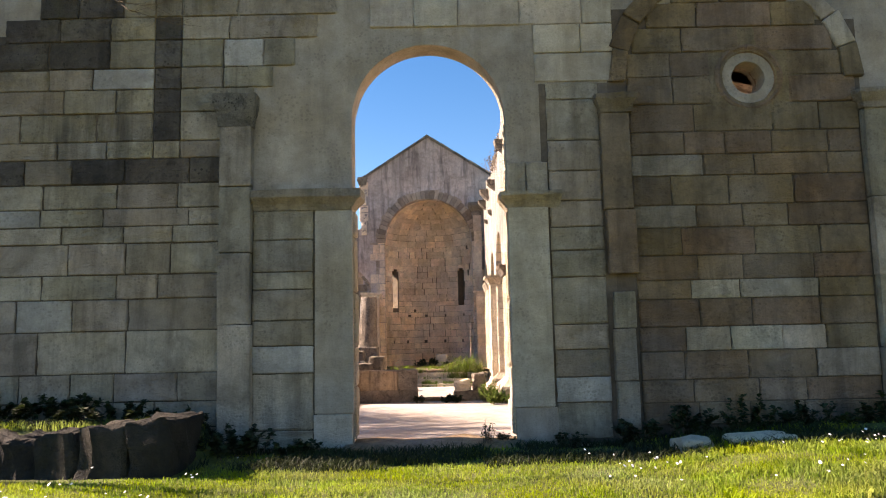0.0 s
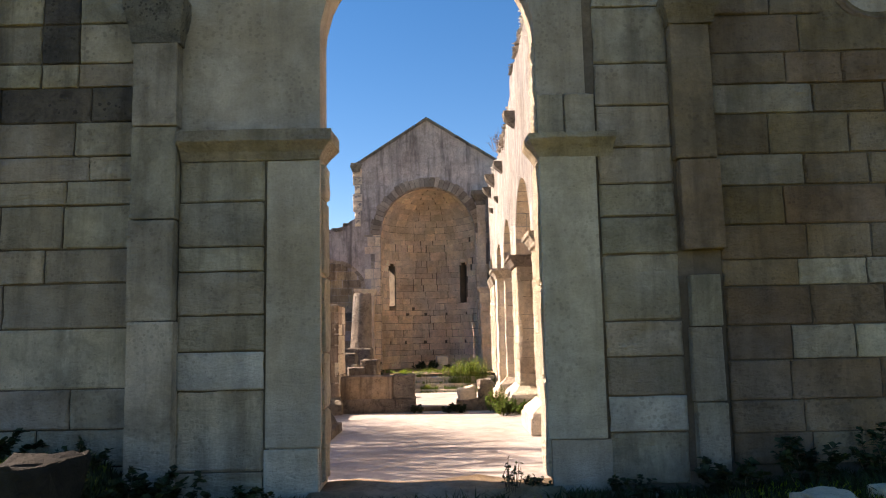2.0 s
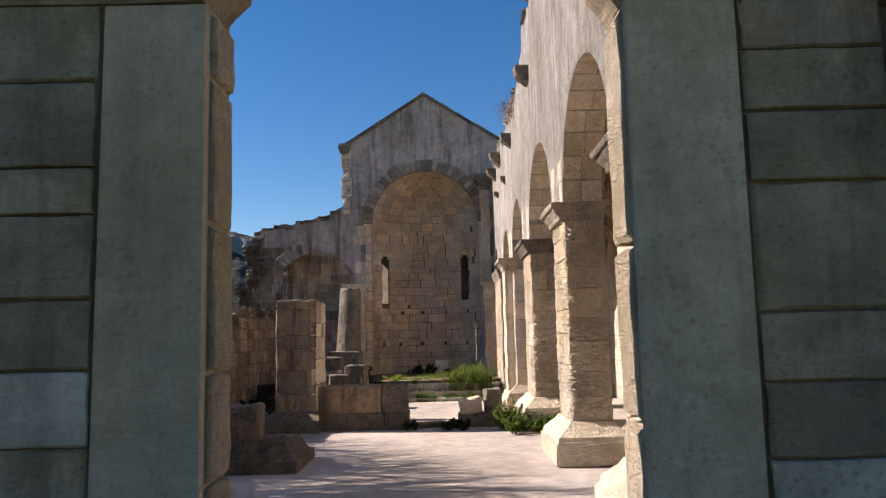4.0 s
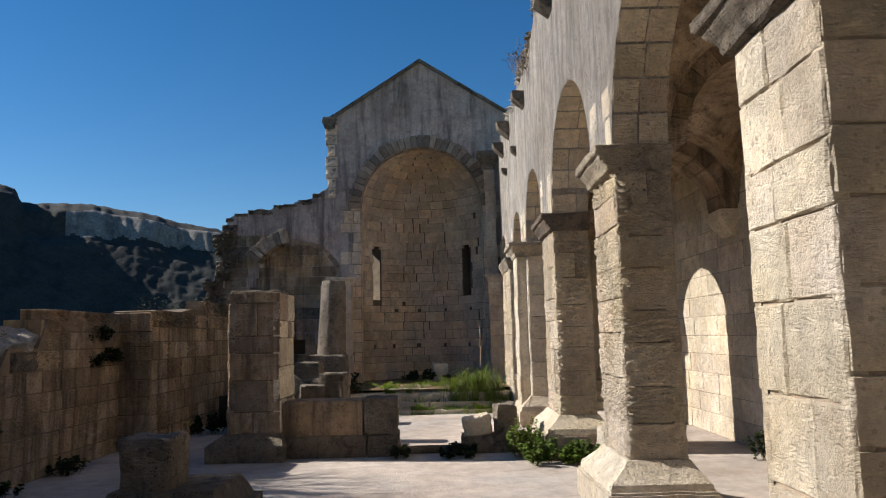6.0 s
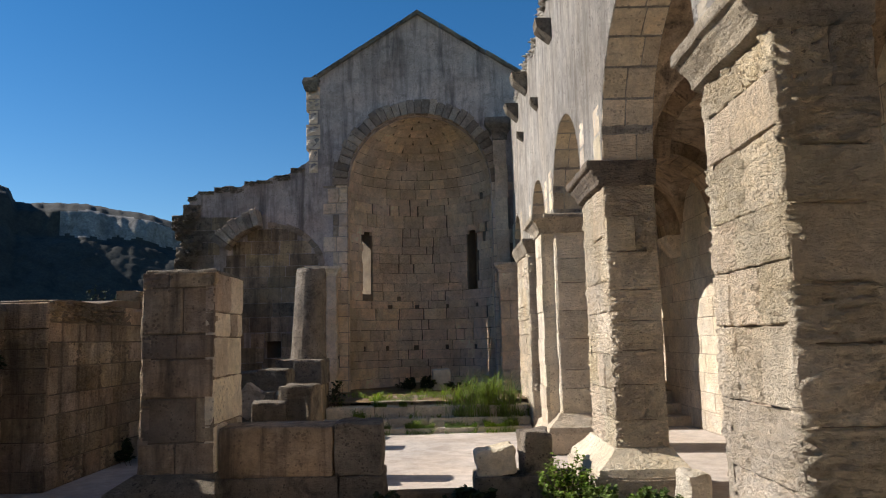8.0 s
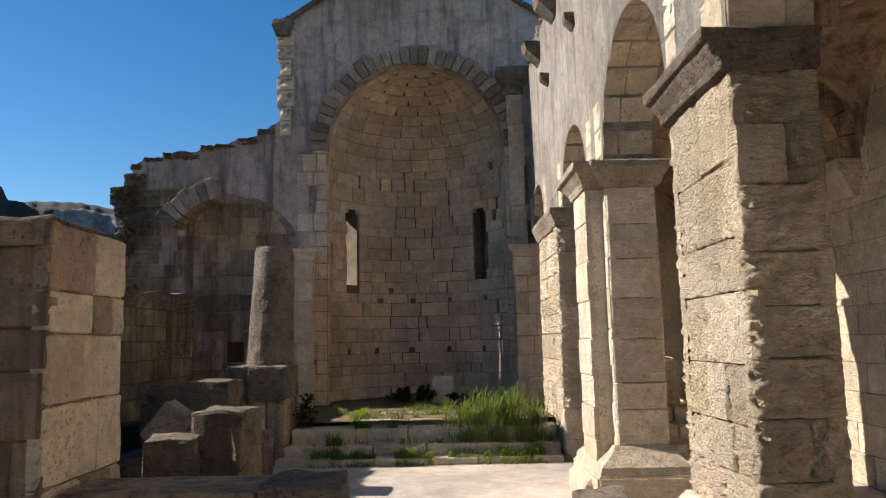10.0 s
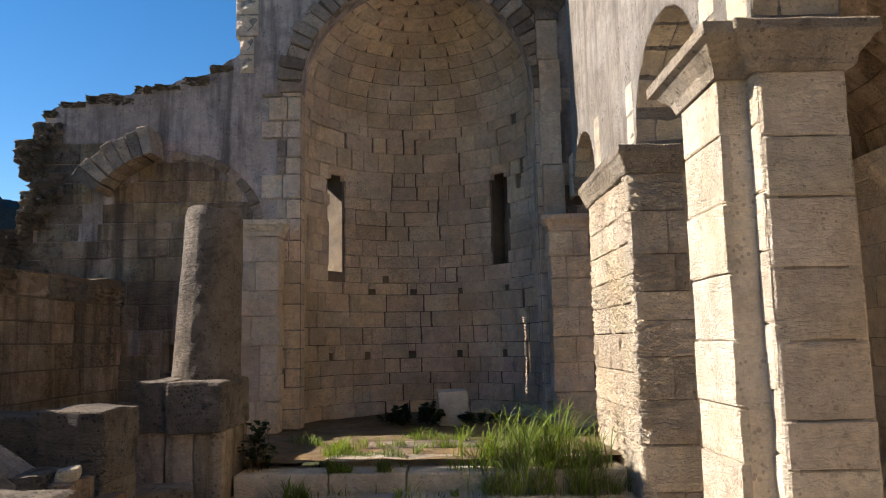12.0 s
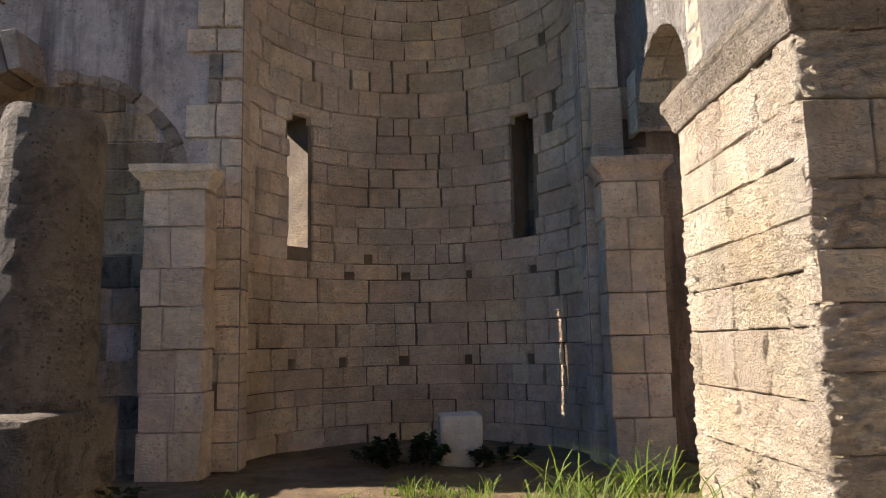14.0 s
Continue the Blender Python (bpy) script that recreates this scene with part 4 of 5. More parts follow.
# round heads over the window niches
for w, z0, z1 in WINS:
    bm = bmesh.new()
    for s in (-1, 1):
        box_bm(bm, (s * 0.2 - 0.04 if s > 0 else -0.24, -0.012, -0.1), (0.24 if s > 0 else s * 0.2 + 0.04, 0.1, 0.12), 0.01)
    box_bm(bm, (-0.2, -0.014, 0.0), (0.2, 0.1, 0.16), 0.03)
    ob = new("window_head", from_bm("window_head", bm, M_APSE))
    ob.matrix_basis = pose(*apse_point(RI, w, z1), 0, 0, -math.degrees(w))
    tagged(under(ob, apse), "round stone window head")

# triumphal arch, quoins and east wall ashlar
bed = prism([(AC + q * math.cos(w), ASP + q * math.sin(w)) for q, ws in ((AR + 0.015, range(41)), (AR + 0.35, range(40, -1, -1))) for w in [math.pi * i / 40 for i in ws]], "x", 0, 1)
for v in bed.verts:
    v.co = Vector((v.co.y, EY - 0.012 + v.co.x * 0.1, v.co.z))
part("arch_bed", from_bm("arch_bed", bed, M_JOINT), east, "dark mortar behind the arch stones")
ring_stones(east, random.Random(21), M_VOUS, "worn", AC, EY, ASP, AR, AR + 0.38, 0.0, math.pi, 33, 0.2, 0.07, 0.014, 0.055)
for side in (-1, 1):
    rnd = random.Random(60 + side)
    z = 0.02
    while z < ASP - 0.05:
        h = min(rnd.uniform(0.28, 0.42), ASP - z)
        w = rnd.choice((0.4, 0.66, 0.54, 0.74))
        cut = rnd.uniform(0.4, 0.65) * w
        for lo, hi in ((0.0, cut), (cut, w)):
            mt = M_VOUS if lo and rnd.random() < 0.35 else M_APSE
            stone(east, rnd, mt, "worn", (AC + side * (AR + (lo + hi) / 2), EY, z + h / 2), 0, (hi - lo - 0.014, h - 0.016), 0.12, 0, "quoin", 0.035 + rnd.uniform(-0.012, 0.03))
        stone(east, rnd, M_APSE, "worn", (AC + side * AR, EY + 0.17, z + h / 2), -90 if side > 0 else 90, (0.3, h - 0.012), 0.06, 0, "quoin", 0.01)
        z += h
LX, LR, LZ = -4.6, 1.32, 3.1
coursing(east, 71, M_WALL, "worn", 0, EY, lambda z: [(-7.35 + 0.15 * max(0, z - 2.4), -3.15)], FLOOR, LZ, (0.3, 0.42), (0.4, 0.85), proud=0.03, odd=lambda r, u, z, m, st: (None, st) if -5.1 < u < -4.1 and 0.85 < z < 1.5 else (M_OLD if u < -6.6 or r.random() < 0.1 else m, st))
for x, z, w, h in ((-4.96, 1.05, 0.3, 0.36), (-4.98, 1.42, 0.34, 0.36), (-4.18, 1.05, 0.34, 0.36), (-4.2, 1.42, 0.3, 0.36), (-4.58, 1.52, 0.44, 0.22), (-4.58, 0.86, 0.5, 0.18)):
    stone(east, random.Random(int(x * 100)), M_WALL, "worn", (x, EY, z), 0, (w, h), 0.09, 0, "block", 0.028)
coursing(east, 72, M_WALL, "worn", 0, EY, lambda z: [(-6.9, LX - math.sqrt(max(0, (LR + 0.3) ** 2 - (z - LZ) ** 2)))] + ([(LX - math.sqrt(max(0, LR * LR - (z - LZ) ** 2)), LX + math.sqrt(max(0, LR * LR - (z - LZ) ** 2)))] if z < LZ + LR - 0.05 else []), LZ, 4.75, (0.28, 0.38), (0.4, 0.8), proud=0.02,
         odd=lambda rnd, u, z, m, st: (M_OLD if rnd.random() < 0.08 or u < -6.2 else m, st))
ring_stones(east, random.Random(22), M_VOUS, "worn", LX, EY, LZ, LR, LR + 0.13, 0.05, math.radians(95), 9, 0.2, 0.045)
ring_stones(east, random.Random(23), M_VOUS, "hacked", LX, EY - 0.5, LZ, LR + 0.02, LR + 0.45, math.radians(100), math.radians(148), 7, 0.6, 0.06, 0.01, 0.05)
rnd = random.Random(24)
for k in range(16):
    x = -6.9 - 0.9 * (k / 16) ** 1.2 + rnd.uniform(-0.1, 0.25)
    z = 4.9 - 4.6 * k / 16
    stone(east, rnd, M_OLD, "hacked", (x, EY - 0.1, z), rnd.uniform(-14, 14), (rnd.uniform(0.4, 0.7), rnd.uniform(0.28, 0.4)), 0.4, 0, "block", 0.05)
u = -6.9
while u < -3.7:
    w = rnd.uniform(0.25, 0.5)
    stone(east, rnd, M_OLD, "hacked", (u + w / 2, EY, east_top(u + w / 2) - 0.05), rnd.uniform(-8, 8), (w, rnd.uniform(0.1, 0.2)), 0.35, 0, "block", 0.03)
    u += w
# coping of the gable
for side in (-1, 1):
    rnd = random.Random(80 + side)
    d = 0.0
    while d < 3.0:
        w = min(rnd.uniform(0.45, 0.8), 3.05 - d)
        x0, x1 = -0.6 + side * d, -0.6 + side * (d + w - 0.01)
        pts = [(x0, 10.36 - d * 0.64 - 0.02), (x1, 10.36 - (d + w) * 0.64 - 0.02), (x1, 10.36 - (d + w) * 0.64 + 0.1), (x0, 10.36 - d * 0.64 + 0.1)]
        bm = prism(pts, "x", 0, 1)
        for v in bm.verts:
            v.co = Vector((v.co.y, EY - 0.1 + v.co.x * 0.5, v.co.z))
        part("coping_stone", from_bm("coping_stone", wobble(bm, 0.015, 4.0, d), M_OLD), east, "dark coping stone")
        d += w
bm = loft([rect(-3.7, -3.4, EY - 0.12, EY + 0.4, 8.2), rect(-3.78, -3.35, EY - 0.16, EY + 0.4, 8.42), rect(-3.75, -3.35, EY - 0.14, EY + 0.4, 8.56)])
part("kneeler", from_bm("kneeler", wobble(bm, 0.03, 5, 1), M_OLD), east, "weathered kneeler stone")
# quoins up the free edge of the gable wall
rnd = random.Random(33)
z = 5.9
while z < 8.2:
    h = rnd.uniform(0.25, 0.4)
    stone(east, rnd, M_APSE, "worn", (-3.5, EY, z + h / 2), 0, (rnd.choice((0.25, 0.4)), h - 0.01), 0.3, 0, "quoin", 0.02)
    z += h
pilaster("pilaster", [0.0, 0.5, 0.9, 1.35, 1.8, 2.2, 2.65, 3.05], -3.5, -2.83, 32.12, M_APSE, (3.05, 3.3, 0.12), M_APSE, "coursed apse pilaster with moulded capital", 12, split=True)
pilaster("pilaster", [0.0, 0.55, 1.0, 1.4, 1.85, 2.3, 2.65, 3.05], 1.42, 2.05, 32.12, M_APSE, (3.05, 3.3, 0.12), M_APSE, "coursed apse pilaster with moulded capital", 14, split=True)
pilaster("pilaster", [3.3, 4.2, 5.1, 6.0, 6.7], 1.4, 1.75, 32.45, M_APSE, (6.7, 7.25, 0.22), M_OLD, "tall corner pilaster with heavy impost block", 15)

# ---- north side: ruined aisle wall, pillar stump, dado, column ----
def low_wall(name, axis, plane, back, a, b, topf, seed, label, turn, mat=M_WALL, end=None):
    w = strip_wall(name, M_JOINT, axis, a, b, plane, back, [(lambda u: FLOOR - 0.1, lambda u: topf(u) - 0.02)], 0.25)
    tagged(w, label, "wall", kind="structure")
    zs, rnd = FLOOR, random.Random(seed)
    while zs < 3:
        h = rnd.uniform(0.26, 0.38)
        u = a + rnd.uniform(-0.2, 0)
        while u < b:
            x = rnd.uniform(0.4, 0.85)
            lo, hi = max(u, a), min(u + x, b)
            if hi - lo > 0.1 and topf((lo + hi) / 2) > zs + h * 0.5:
                p = ((lo + hi) / 2, plane, zs + h / 2) if axis == "x" else (plane, (lo + hi) / 2, zs + h / 2)
                top = topf((lo + hi) / 2) < zs + h * 1.6
                stone(w, rnd, M_OLD if top and rnd.random() < 0.5 else mat, "worn" if rnd.random() < 0.6 else "hacked", p, turn, (hi - lo - 0.012, h - 0.012), 0.45 if top else 0.1, 0, "block", 0.02 + rnd.uniform(-0.01, 0.02))
            u += x
        zs += h
    return w


def north_top(u):
    if u < 18.4:
        return 0.72
    if u < 19.5:
        return 0.98
    if u < 20.5:
        return 1.38
    return 1.82


low_wall("wall_north", "y", -6.05, -6.7, 9.69, 23.1, north_top, 201, "ruined low aisle wall of coursed limestone with stepped top", 90)
wb = low_wall("wall_north_choir", "y", -5.45, -6.2, 23.1, 32.5, lambda u: 2.0 + 0.12 * noise.noise((u, 1, 0)) + 0.05 * (u - 23), 202, "ruined aisle wall of coursed limestone beside the choir", 90)
coursing(wb, 203, M_WALL, "worn", 0, 23.1, lambda z: [(-6.15, -5.44)], FLOOR, 1.98, (0.26, 0.38), (0.3, 0.7), proud=0.02)
coursing(bpy.data.objects["wall_north"], 204, M_WALL, "worn", 0, 20.5, lambda z: [(-6.65, -6.06)], 0.9, 1.8, (0.26, 0.38), (0.3, 0.6))
# pale broken stones lying on the steps of the wall's top
for i, (y, z, w, d, h, tilt, yaw) in enumerate(((20.25, 1.48, 0.5, 0.5, 0.3, 14, 8), (19.85, 1.4, 0.6, 0.7, 0.28, 20, -10), (19.3, 1.06, 0.65, 0.8, 0.3, 22, 6), (18.7, 1.0, 0.6, 0.7, 0.25, 14, -5), (18.0, 0.76, 0.6, 0.8, 0.26, 16, 12), (17.1, 0.74, 0.55, 0.7, 0.22, 12, -8), (16.0, 0.74, 0.6, 0.6, 0.2, 15, 4))):
    bm = bmesh.new()
    box_bm(bm, (-w / 2, -d / 2, -h / 2), (w / 2, d / 2, h / 2), 0.07, 0.06, 500 + i, 4)
    part("broken_stone", from_bm("broken_stone", bm, M_PALE), bpy.data.objects["wall_north"], "pale broken stone on the wall top", pose(-6.36, y, z, 6 - 3 * (i % 3), tilt, yaw))


def block_thing(name, lo, hi, label, category, mat, turn=(0, 0, 0), bevel=0.03, jag=0.02, seed=0, group="", cuts=3):
    """A loose worn stone block standing on its own."""
    c = Vector([(a + b) / 2 for a, b in zip(lo, hi)])
    base = Vector((c.x, c.y, lo[2]))
    bm = bmesh.new()
    box_bm(bm, Vector(lo) - base, Vector(hi) - base, bevel, jag, seed, cuts)
    ob = new(name, from_bm(name, bm, mat))
    ob.matrix_basis = pose(*base, *turn)
    return tagged(ob, label, category, group)


def pillar(x0, x1, y0, y1, top, seed, label):
    p = thing("ruined_pillar", ((x0 + x1) / 2, (y0 + y1) / 2, FLOOR), label, "pillar")
    bm = bmesh.new()
    box_bm(bm, (x0 + 0.025, y0 + 0.025, FLOOR), (x1 - 0.025, y1 - 0.025, top - 0.03), 0.0)
    part("core", from_bm("core", bm, M_JOINT), p)
    for turn, plane, a, b in ((0, y0, x0, x1), (-90, x0, y0, y1), (90, x1, y0, y1)):
        # nave-side face in paler limestone, standing in for light bounced off the arcade
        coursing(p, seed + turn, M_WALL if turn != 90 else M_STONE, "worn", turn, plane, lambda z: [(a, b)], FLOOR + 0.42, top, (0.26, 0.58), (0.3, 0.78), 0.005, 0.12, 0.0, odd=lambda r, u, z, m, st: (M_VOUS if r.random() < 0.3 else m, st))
    bm = bmesh.new()
    box_bm(bm, (x0 + 0.02, y0 + 0.02, top - 0.1), (x1 - 0.02, y1 - 0.02, top + 0.04), 0.03, 0.03, seed, 3)
    part("top_stone", from_bm("top_stone", bm, M_OLD), p, "blackened top stone")
    lower = loft([rect(x0 - 0.28, x1 + 0.1, y0 - 0.26, y1 + 0.2, FLOOR), rect(x0 - 0.28, x1 + 0.1, y0 - 0.26, y1 + 0.2, FLOOR + 0.26), rect(x0 - 0.03, x1 + 0.03, y0 - 0.03, y1 + 0.03, FLOOR + 0.44)])
    part("plinth", from_bm("plinth", wobble(lower, 0.02, 3, seed), M_OLD), p, "dark sloping plinth")


pillar(-3.62, -2.75, 21.7, 22.85, 2.2, 400, "ruined square pillar of warm limestone blocks")
block_thing("dado_block", (-2.72, 21.75, FLOOR), (-2.7 + 1.36, 22.5, FLOOR + 0.36), "long weathered plinth slab of the ruined dado wall", "stone block", M_OLD, seed=1, jag=0.015)
block_thing("dado_block", (-1.33, 21.75, FLOOR), (-0.82, 22.5, FLOOR + 0.36), "weathered plinth slab of the ruined dado wall", "stone block", M_OLD, seed=2, jag=0.02)
block_thing("dado_block", (-2.72, 21.78, FLOOR + 0.35), (-1.4, 22.4, FLOOR + 0.93), "large stained upright slab of the dado wall", "stone block", M_WALL, seed=3, jag=0.012)
block_thing("dado_block", (-1.38, 21.78, FLOOR + 0.35), (-0.84, 22.4, FLOOR + 0.95), "rough dark block ending the dado wall", "stone block", M_OLD, seed=4, jag=0.03)
# broken pier base
bb = thing("broken_pier_base", (-3.0, 17.4, FLOOR), "broken pier base of dark weathered stone with a stump", "pier base")
low = loft([rect(-3.68, -2.22, 16.9, 18.4, FLOOR), rect(-3.68, -2.22, 16.9, 18.4, FLOOR + 0.17), rect(-3.6, -2.3, 17.0, 18.3, FLOOR + 0.19), rect(-3.5, -2.45, 17.1, 18.2, FLOOR + 0.42)])
bmesh.ops.subdivide_edges(low, edges=low.edges[:], cuts=4, use_grid_fill=True)
part("plinth", from_bm("plinth", wobble(low, 0.016, 3.0, 4), M_OLD), bb)
bm = bmesh.new()
box_bm(bm, (-3.45, 17.2, FLOOR + 0.36), (-2.9, 17.8, FLOOR + 0.95), 0.06, 0.05, 6, 4)
part("stump", from_bm("stump", bm, M_OLD), bb, "rounded stump of the pier")
# leaning column drum on its pedestal
ped = thing("pedestal", (-3.35, 29.2, FLOOR), "rough stone pedestal of stacked dark blocks", "pedestal")
for i, (lo, hi) in enumerate((((-3.58, 28.62, FLOOR), (-3.25, 29.6, 0.46)), ((-3.24, 28.6, FLOOR), (-2.95, 29.6, 0.46)), ((-2.935, 28.6, FLOOR), (-2.63, 29.6, 0.46)), ((-3.6, 28.55, 0.455), (-3.2, 29.65, 1.0)), ((-3.21, 28.5, 0.45), (-2.62, 29.65, 0.99)))):
    bm = bmesh.new()
    box_bm(bm, lo, hi, 0.04, 0.025, i + 9, 3)
    part("block", from_bm("block", bm, M_OLD if i > 2 else M_WALL), ped)
rings = []
for k in range(19):
    f = k / 18
    r = 0.385 - 0.06 * f
    cx, cy, z = -3.04 + 0.07 * f, 29.3, 0.96 + 2.0 * f
    ring = []
    for i in range(28):
        t = 2 * math.pi * i / 28
        rr = r * (1 + 0.03 * noise.noise((math.cos(t) * 2, math.sin(t) * 2, z * 2.5)) + 0.02 * noise.noise((math.cos(t) * 7, math.sin(t) * 7, z * 8)))
        if k == 18:
            rr *= 0.93
        ring.append((cx + rr * math.cos(t), cy + rr * math.sin(t), z + (0.06 * noise.noise((math.cos(t), math.sin(t), 4)) if k > 16 else 0)))
    rings.append(ring)
tagged(placed(new("column_shaft", from_bm("column_shaft", loft(rings), M_COL, False)), (0, 0, 0)), "broken round column shaft, pitted dark stone", "column")

# rubble beside the choir steps
RUB = [((-4.1, 26.5, FLOOR), (-3.5, 27.2, 0.3), M_OLD, (0, 0, 4)), ((-3.49, 26.5, FLOOR), (-2.92, 27.1, 0.32), M_OLD, (0, 0, -3)), ((-4.08, 26.5, 0.3), (-3.46, 27.1, 0.84), M_OLD, (0, 0, 2)), ((-3.45, 26.48, 0.31), (-2.9, 27.05, 0.88), M_OLD, (0, 0, -2)),
       ((-3.98, 25.45, FLOOR), (-3.14, 26.2, 0.07), M_OLD, (0, 0, -4)), ((-3.12, 25.5, FLOOR), (-2.9, 26.2, 0.04), M_OLD, (0, 0, 3)), ((-3.28, 25.64, 0.05), (-2.98, 26.05, 0.52), M_OLD, (0, 0, 3)), ((-2.94, 25.7, FLOOR), (-2.79, 26.1, 0.46), M_WALL, (0, 0, 7)), ((-2.76, 25.66, FLOOR), (-2.58, 26.05, 0.34), M_BROWN, (0, 0, -9)),
       ((-4.7, 26.7, FLOOR), (-4.15, 27.3, 0.3), M_MOSS, (0, 0, 6)), ((-3.05, 27.3, FLOOR), (-2.6, 27.8, 0.1), M_OLD, (0, 0, 18)), ((-5.2, 26.6, FLOOR), (-4.75, 27.1, 0.15), M_MOSS, (0, 0, -14)), ((-4.7, 25.4, FLOOR), (-4.1, 26.0, -0.1), M_MOSS, (0, 0, 15))]
for i, (lo, hi, mt, turn) in enumerate(RUB):
    block_thing("fallen_block", lo, hi, "fallen dark weathered masonry block in the rubble", "stone block", mt, turn, 0.02, 0.024 if i not in (7, 8) else 0.03, 30 + i, "fallen stones", 4)
block_thing("fallen_block", (-2.95, 25.78, 0.45), (-2.8, 25.95, 0.55), "small pale broken stone on the rubble", "stone block", M_STONE, (0, 0, 25), 0.03, 0.03, 43, "fallen stones")
block_thing("fallen_block", (-3.76, 25.55, 0.19), (-3.38, 26.05, 0.68), "tilted grey prism-shaped block leaning on rubble", "stone block", M_CAP, (0, 37, 8), 0.02, 0.014, 44, "fallen stones")
block_thing("fallen_block", (-2.75, 23.2, FLOOR), (-2.3, 23.7, 0.55), "dark fallen block behind the dado wall", "stone block", M_OLD, (0, 0, 12), 0.04, 0.03, 45, "fallen stones")
block_thing("fallen_block", (-2.4, 23.5, FLOOR), (-1.9, 24.0, 0.75), "dark fallen block behind the dado wall", "stone block", M_OLD, (0, 0, -8), 0.04, 0.03, 46, "fallen stones")
# stones by the south arcade
block_thing("kerb_slab", (0.25, 21.9, FLOOR), (1.45, 22.5, FLOOR + 0.28), "low broken slab set across the nave", "stone block", M_OLD, seed=50, jag=0.03)
block_thing("fallen_block", (0.3, 21.95, FLOOR + 0.27), (0.78, 22.4, FLOOR + 0.6), "pale broken stone on a low slab", "stone block", M_STONE, (0, -12, 0), 0.05, 0.04, 51, "fallen stones")
block_thing("fallen_block", (0.82, 21.95, FLOOR + 0.27), (1.16, 22.4, FLOOR + 0.78), "dark pitted upright block on a low slab", "stone block", M_OLD, (0, 0, 5), 0.04, 0.04, 52, "fallen stones")
block_thing("fallen_block", (2.3, 20.6, FLOOR), (2.55, 20.95, FLOOR + 0.5), "small pale upright stone beside a pier", "stone block", M_STONE, (0, 0, 8), 0.04, 0.03, 53, "fallen stones")
block_thing("kerb_slab", (-0.8, 22.0, FLOOR), (0.25, 22.3, FLOOR + 0.1), "low worn sill stone across the nave", "stone block", M_BROWN, seed=54, jag=0.015)
block_thing("altar_stone", (-0.4, 32.6, 0.0), (0.08, 33.05, 0.57), "pale rounded stone block on the apse floor", "stone block", M_ALTAR, (0, 0, 4), 0.045, 0.01, 60)
block_thing("fallen_block", (-1.0, 32.75, 0.04), (-0.66, 33.05, 0.22), "small flat stone beside the altar block", "stone block", M_OLD, (0, 0, 14), 0.05, 0.03, 61, "fallen stones")
# stones stacked on the aisle steps
block_thing("fallen_block", (3.35, 30.0, 0.1), (3.8, 30.45, 0.5), "pale cut block stacked in the aisle", "stone block", M_STONE, (0, 0, 12), 0.03, 0.02, 62, "aisle stones")
block_thing("fallen_block", (3.75, 30.35, 0.1), (4.2, 30.8, 0.62), "pale cut block stacked in the aisle", "stone block", M_STONE, (0, 0, -10), 0.03, 0.02, 63, "aisle stones")
block_thing("fallen_block", (4.15, 29.85, 0.06), (4.65, 30.25, 0.6), "tilted pale block leaning in the aisle", "stone block", M_STONE, (0, 28, 14), 0.03, 0.02, 64, "aisle stones")
block_thing("fallen_block", (3.55, 30.2, 0.55), (4.1, 30.6, 0.95), "rounded pale stone on top of stacked blocks", "stone block", M_STONE, (0, 0, 5), 0.14, 0.03, 65, "aisle stones")
# outside the facade
for i, (a, b, h) in enumerate(((-6.4, -5.5, 0.42), (-5.48, -4.62, 0.4), (-4.6, -4.2, 0.38), (-4.18, -3.75, 0.44), (-3.72, -3.2, 0.5), (-3.18, -2.72, 0.56))):
    block_thing("kerb_stone", (a, 7.75 - 0.05 * i, -0.2), (b, 8.35, h), "rough mossy block of a low retaining wall", "stone block", M_MOSS, (0, 0, 2 - i), 0.05, 0.085, 70 + i, "stones of the low wall")
block_thing("field_stone", (2.46, 8.0, -0.1), (2.85, 8.35, 0.2), "small pale stone half sunk in grass", "stone block", M_STONE, (0, 0, 8), 0.05, 0.04, 80)
block_thing("field_stone", (3.05, 8.0, -0.1), (3.75, 8.4, 0.22), "flat pale stone half sunk in grass", "stone block", M_STONE, (0, 0, -6), 0.05, 0.04, 81)


# ---- far hillside ----
RIDGE = [(-80, 0.19), (-60, 0.194), (-40, 0.196), (-31.6, 0.192), (-31.0, 0.189), (-30.6, 0.173), (-26.3, 0.176), (-23, 0.169), (-19.5, 0.155), (-16, 0.145), (-12, 0.125), (-8, 0.1), (0, 0.09), (30, 0.08), (80, 0.07)]


def ridge(az):
    for (a, h), (b, k) in zip(RIDGE, RIDGE[1:]):
        if a <= az <= b:
            return h + (k - h) * (az - a) / (b - a)
    return 0.08


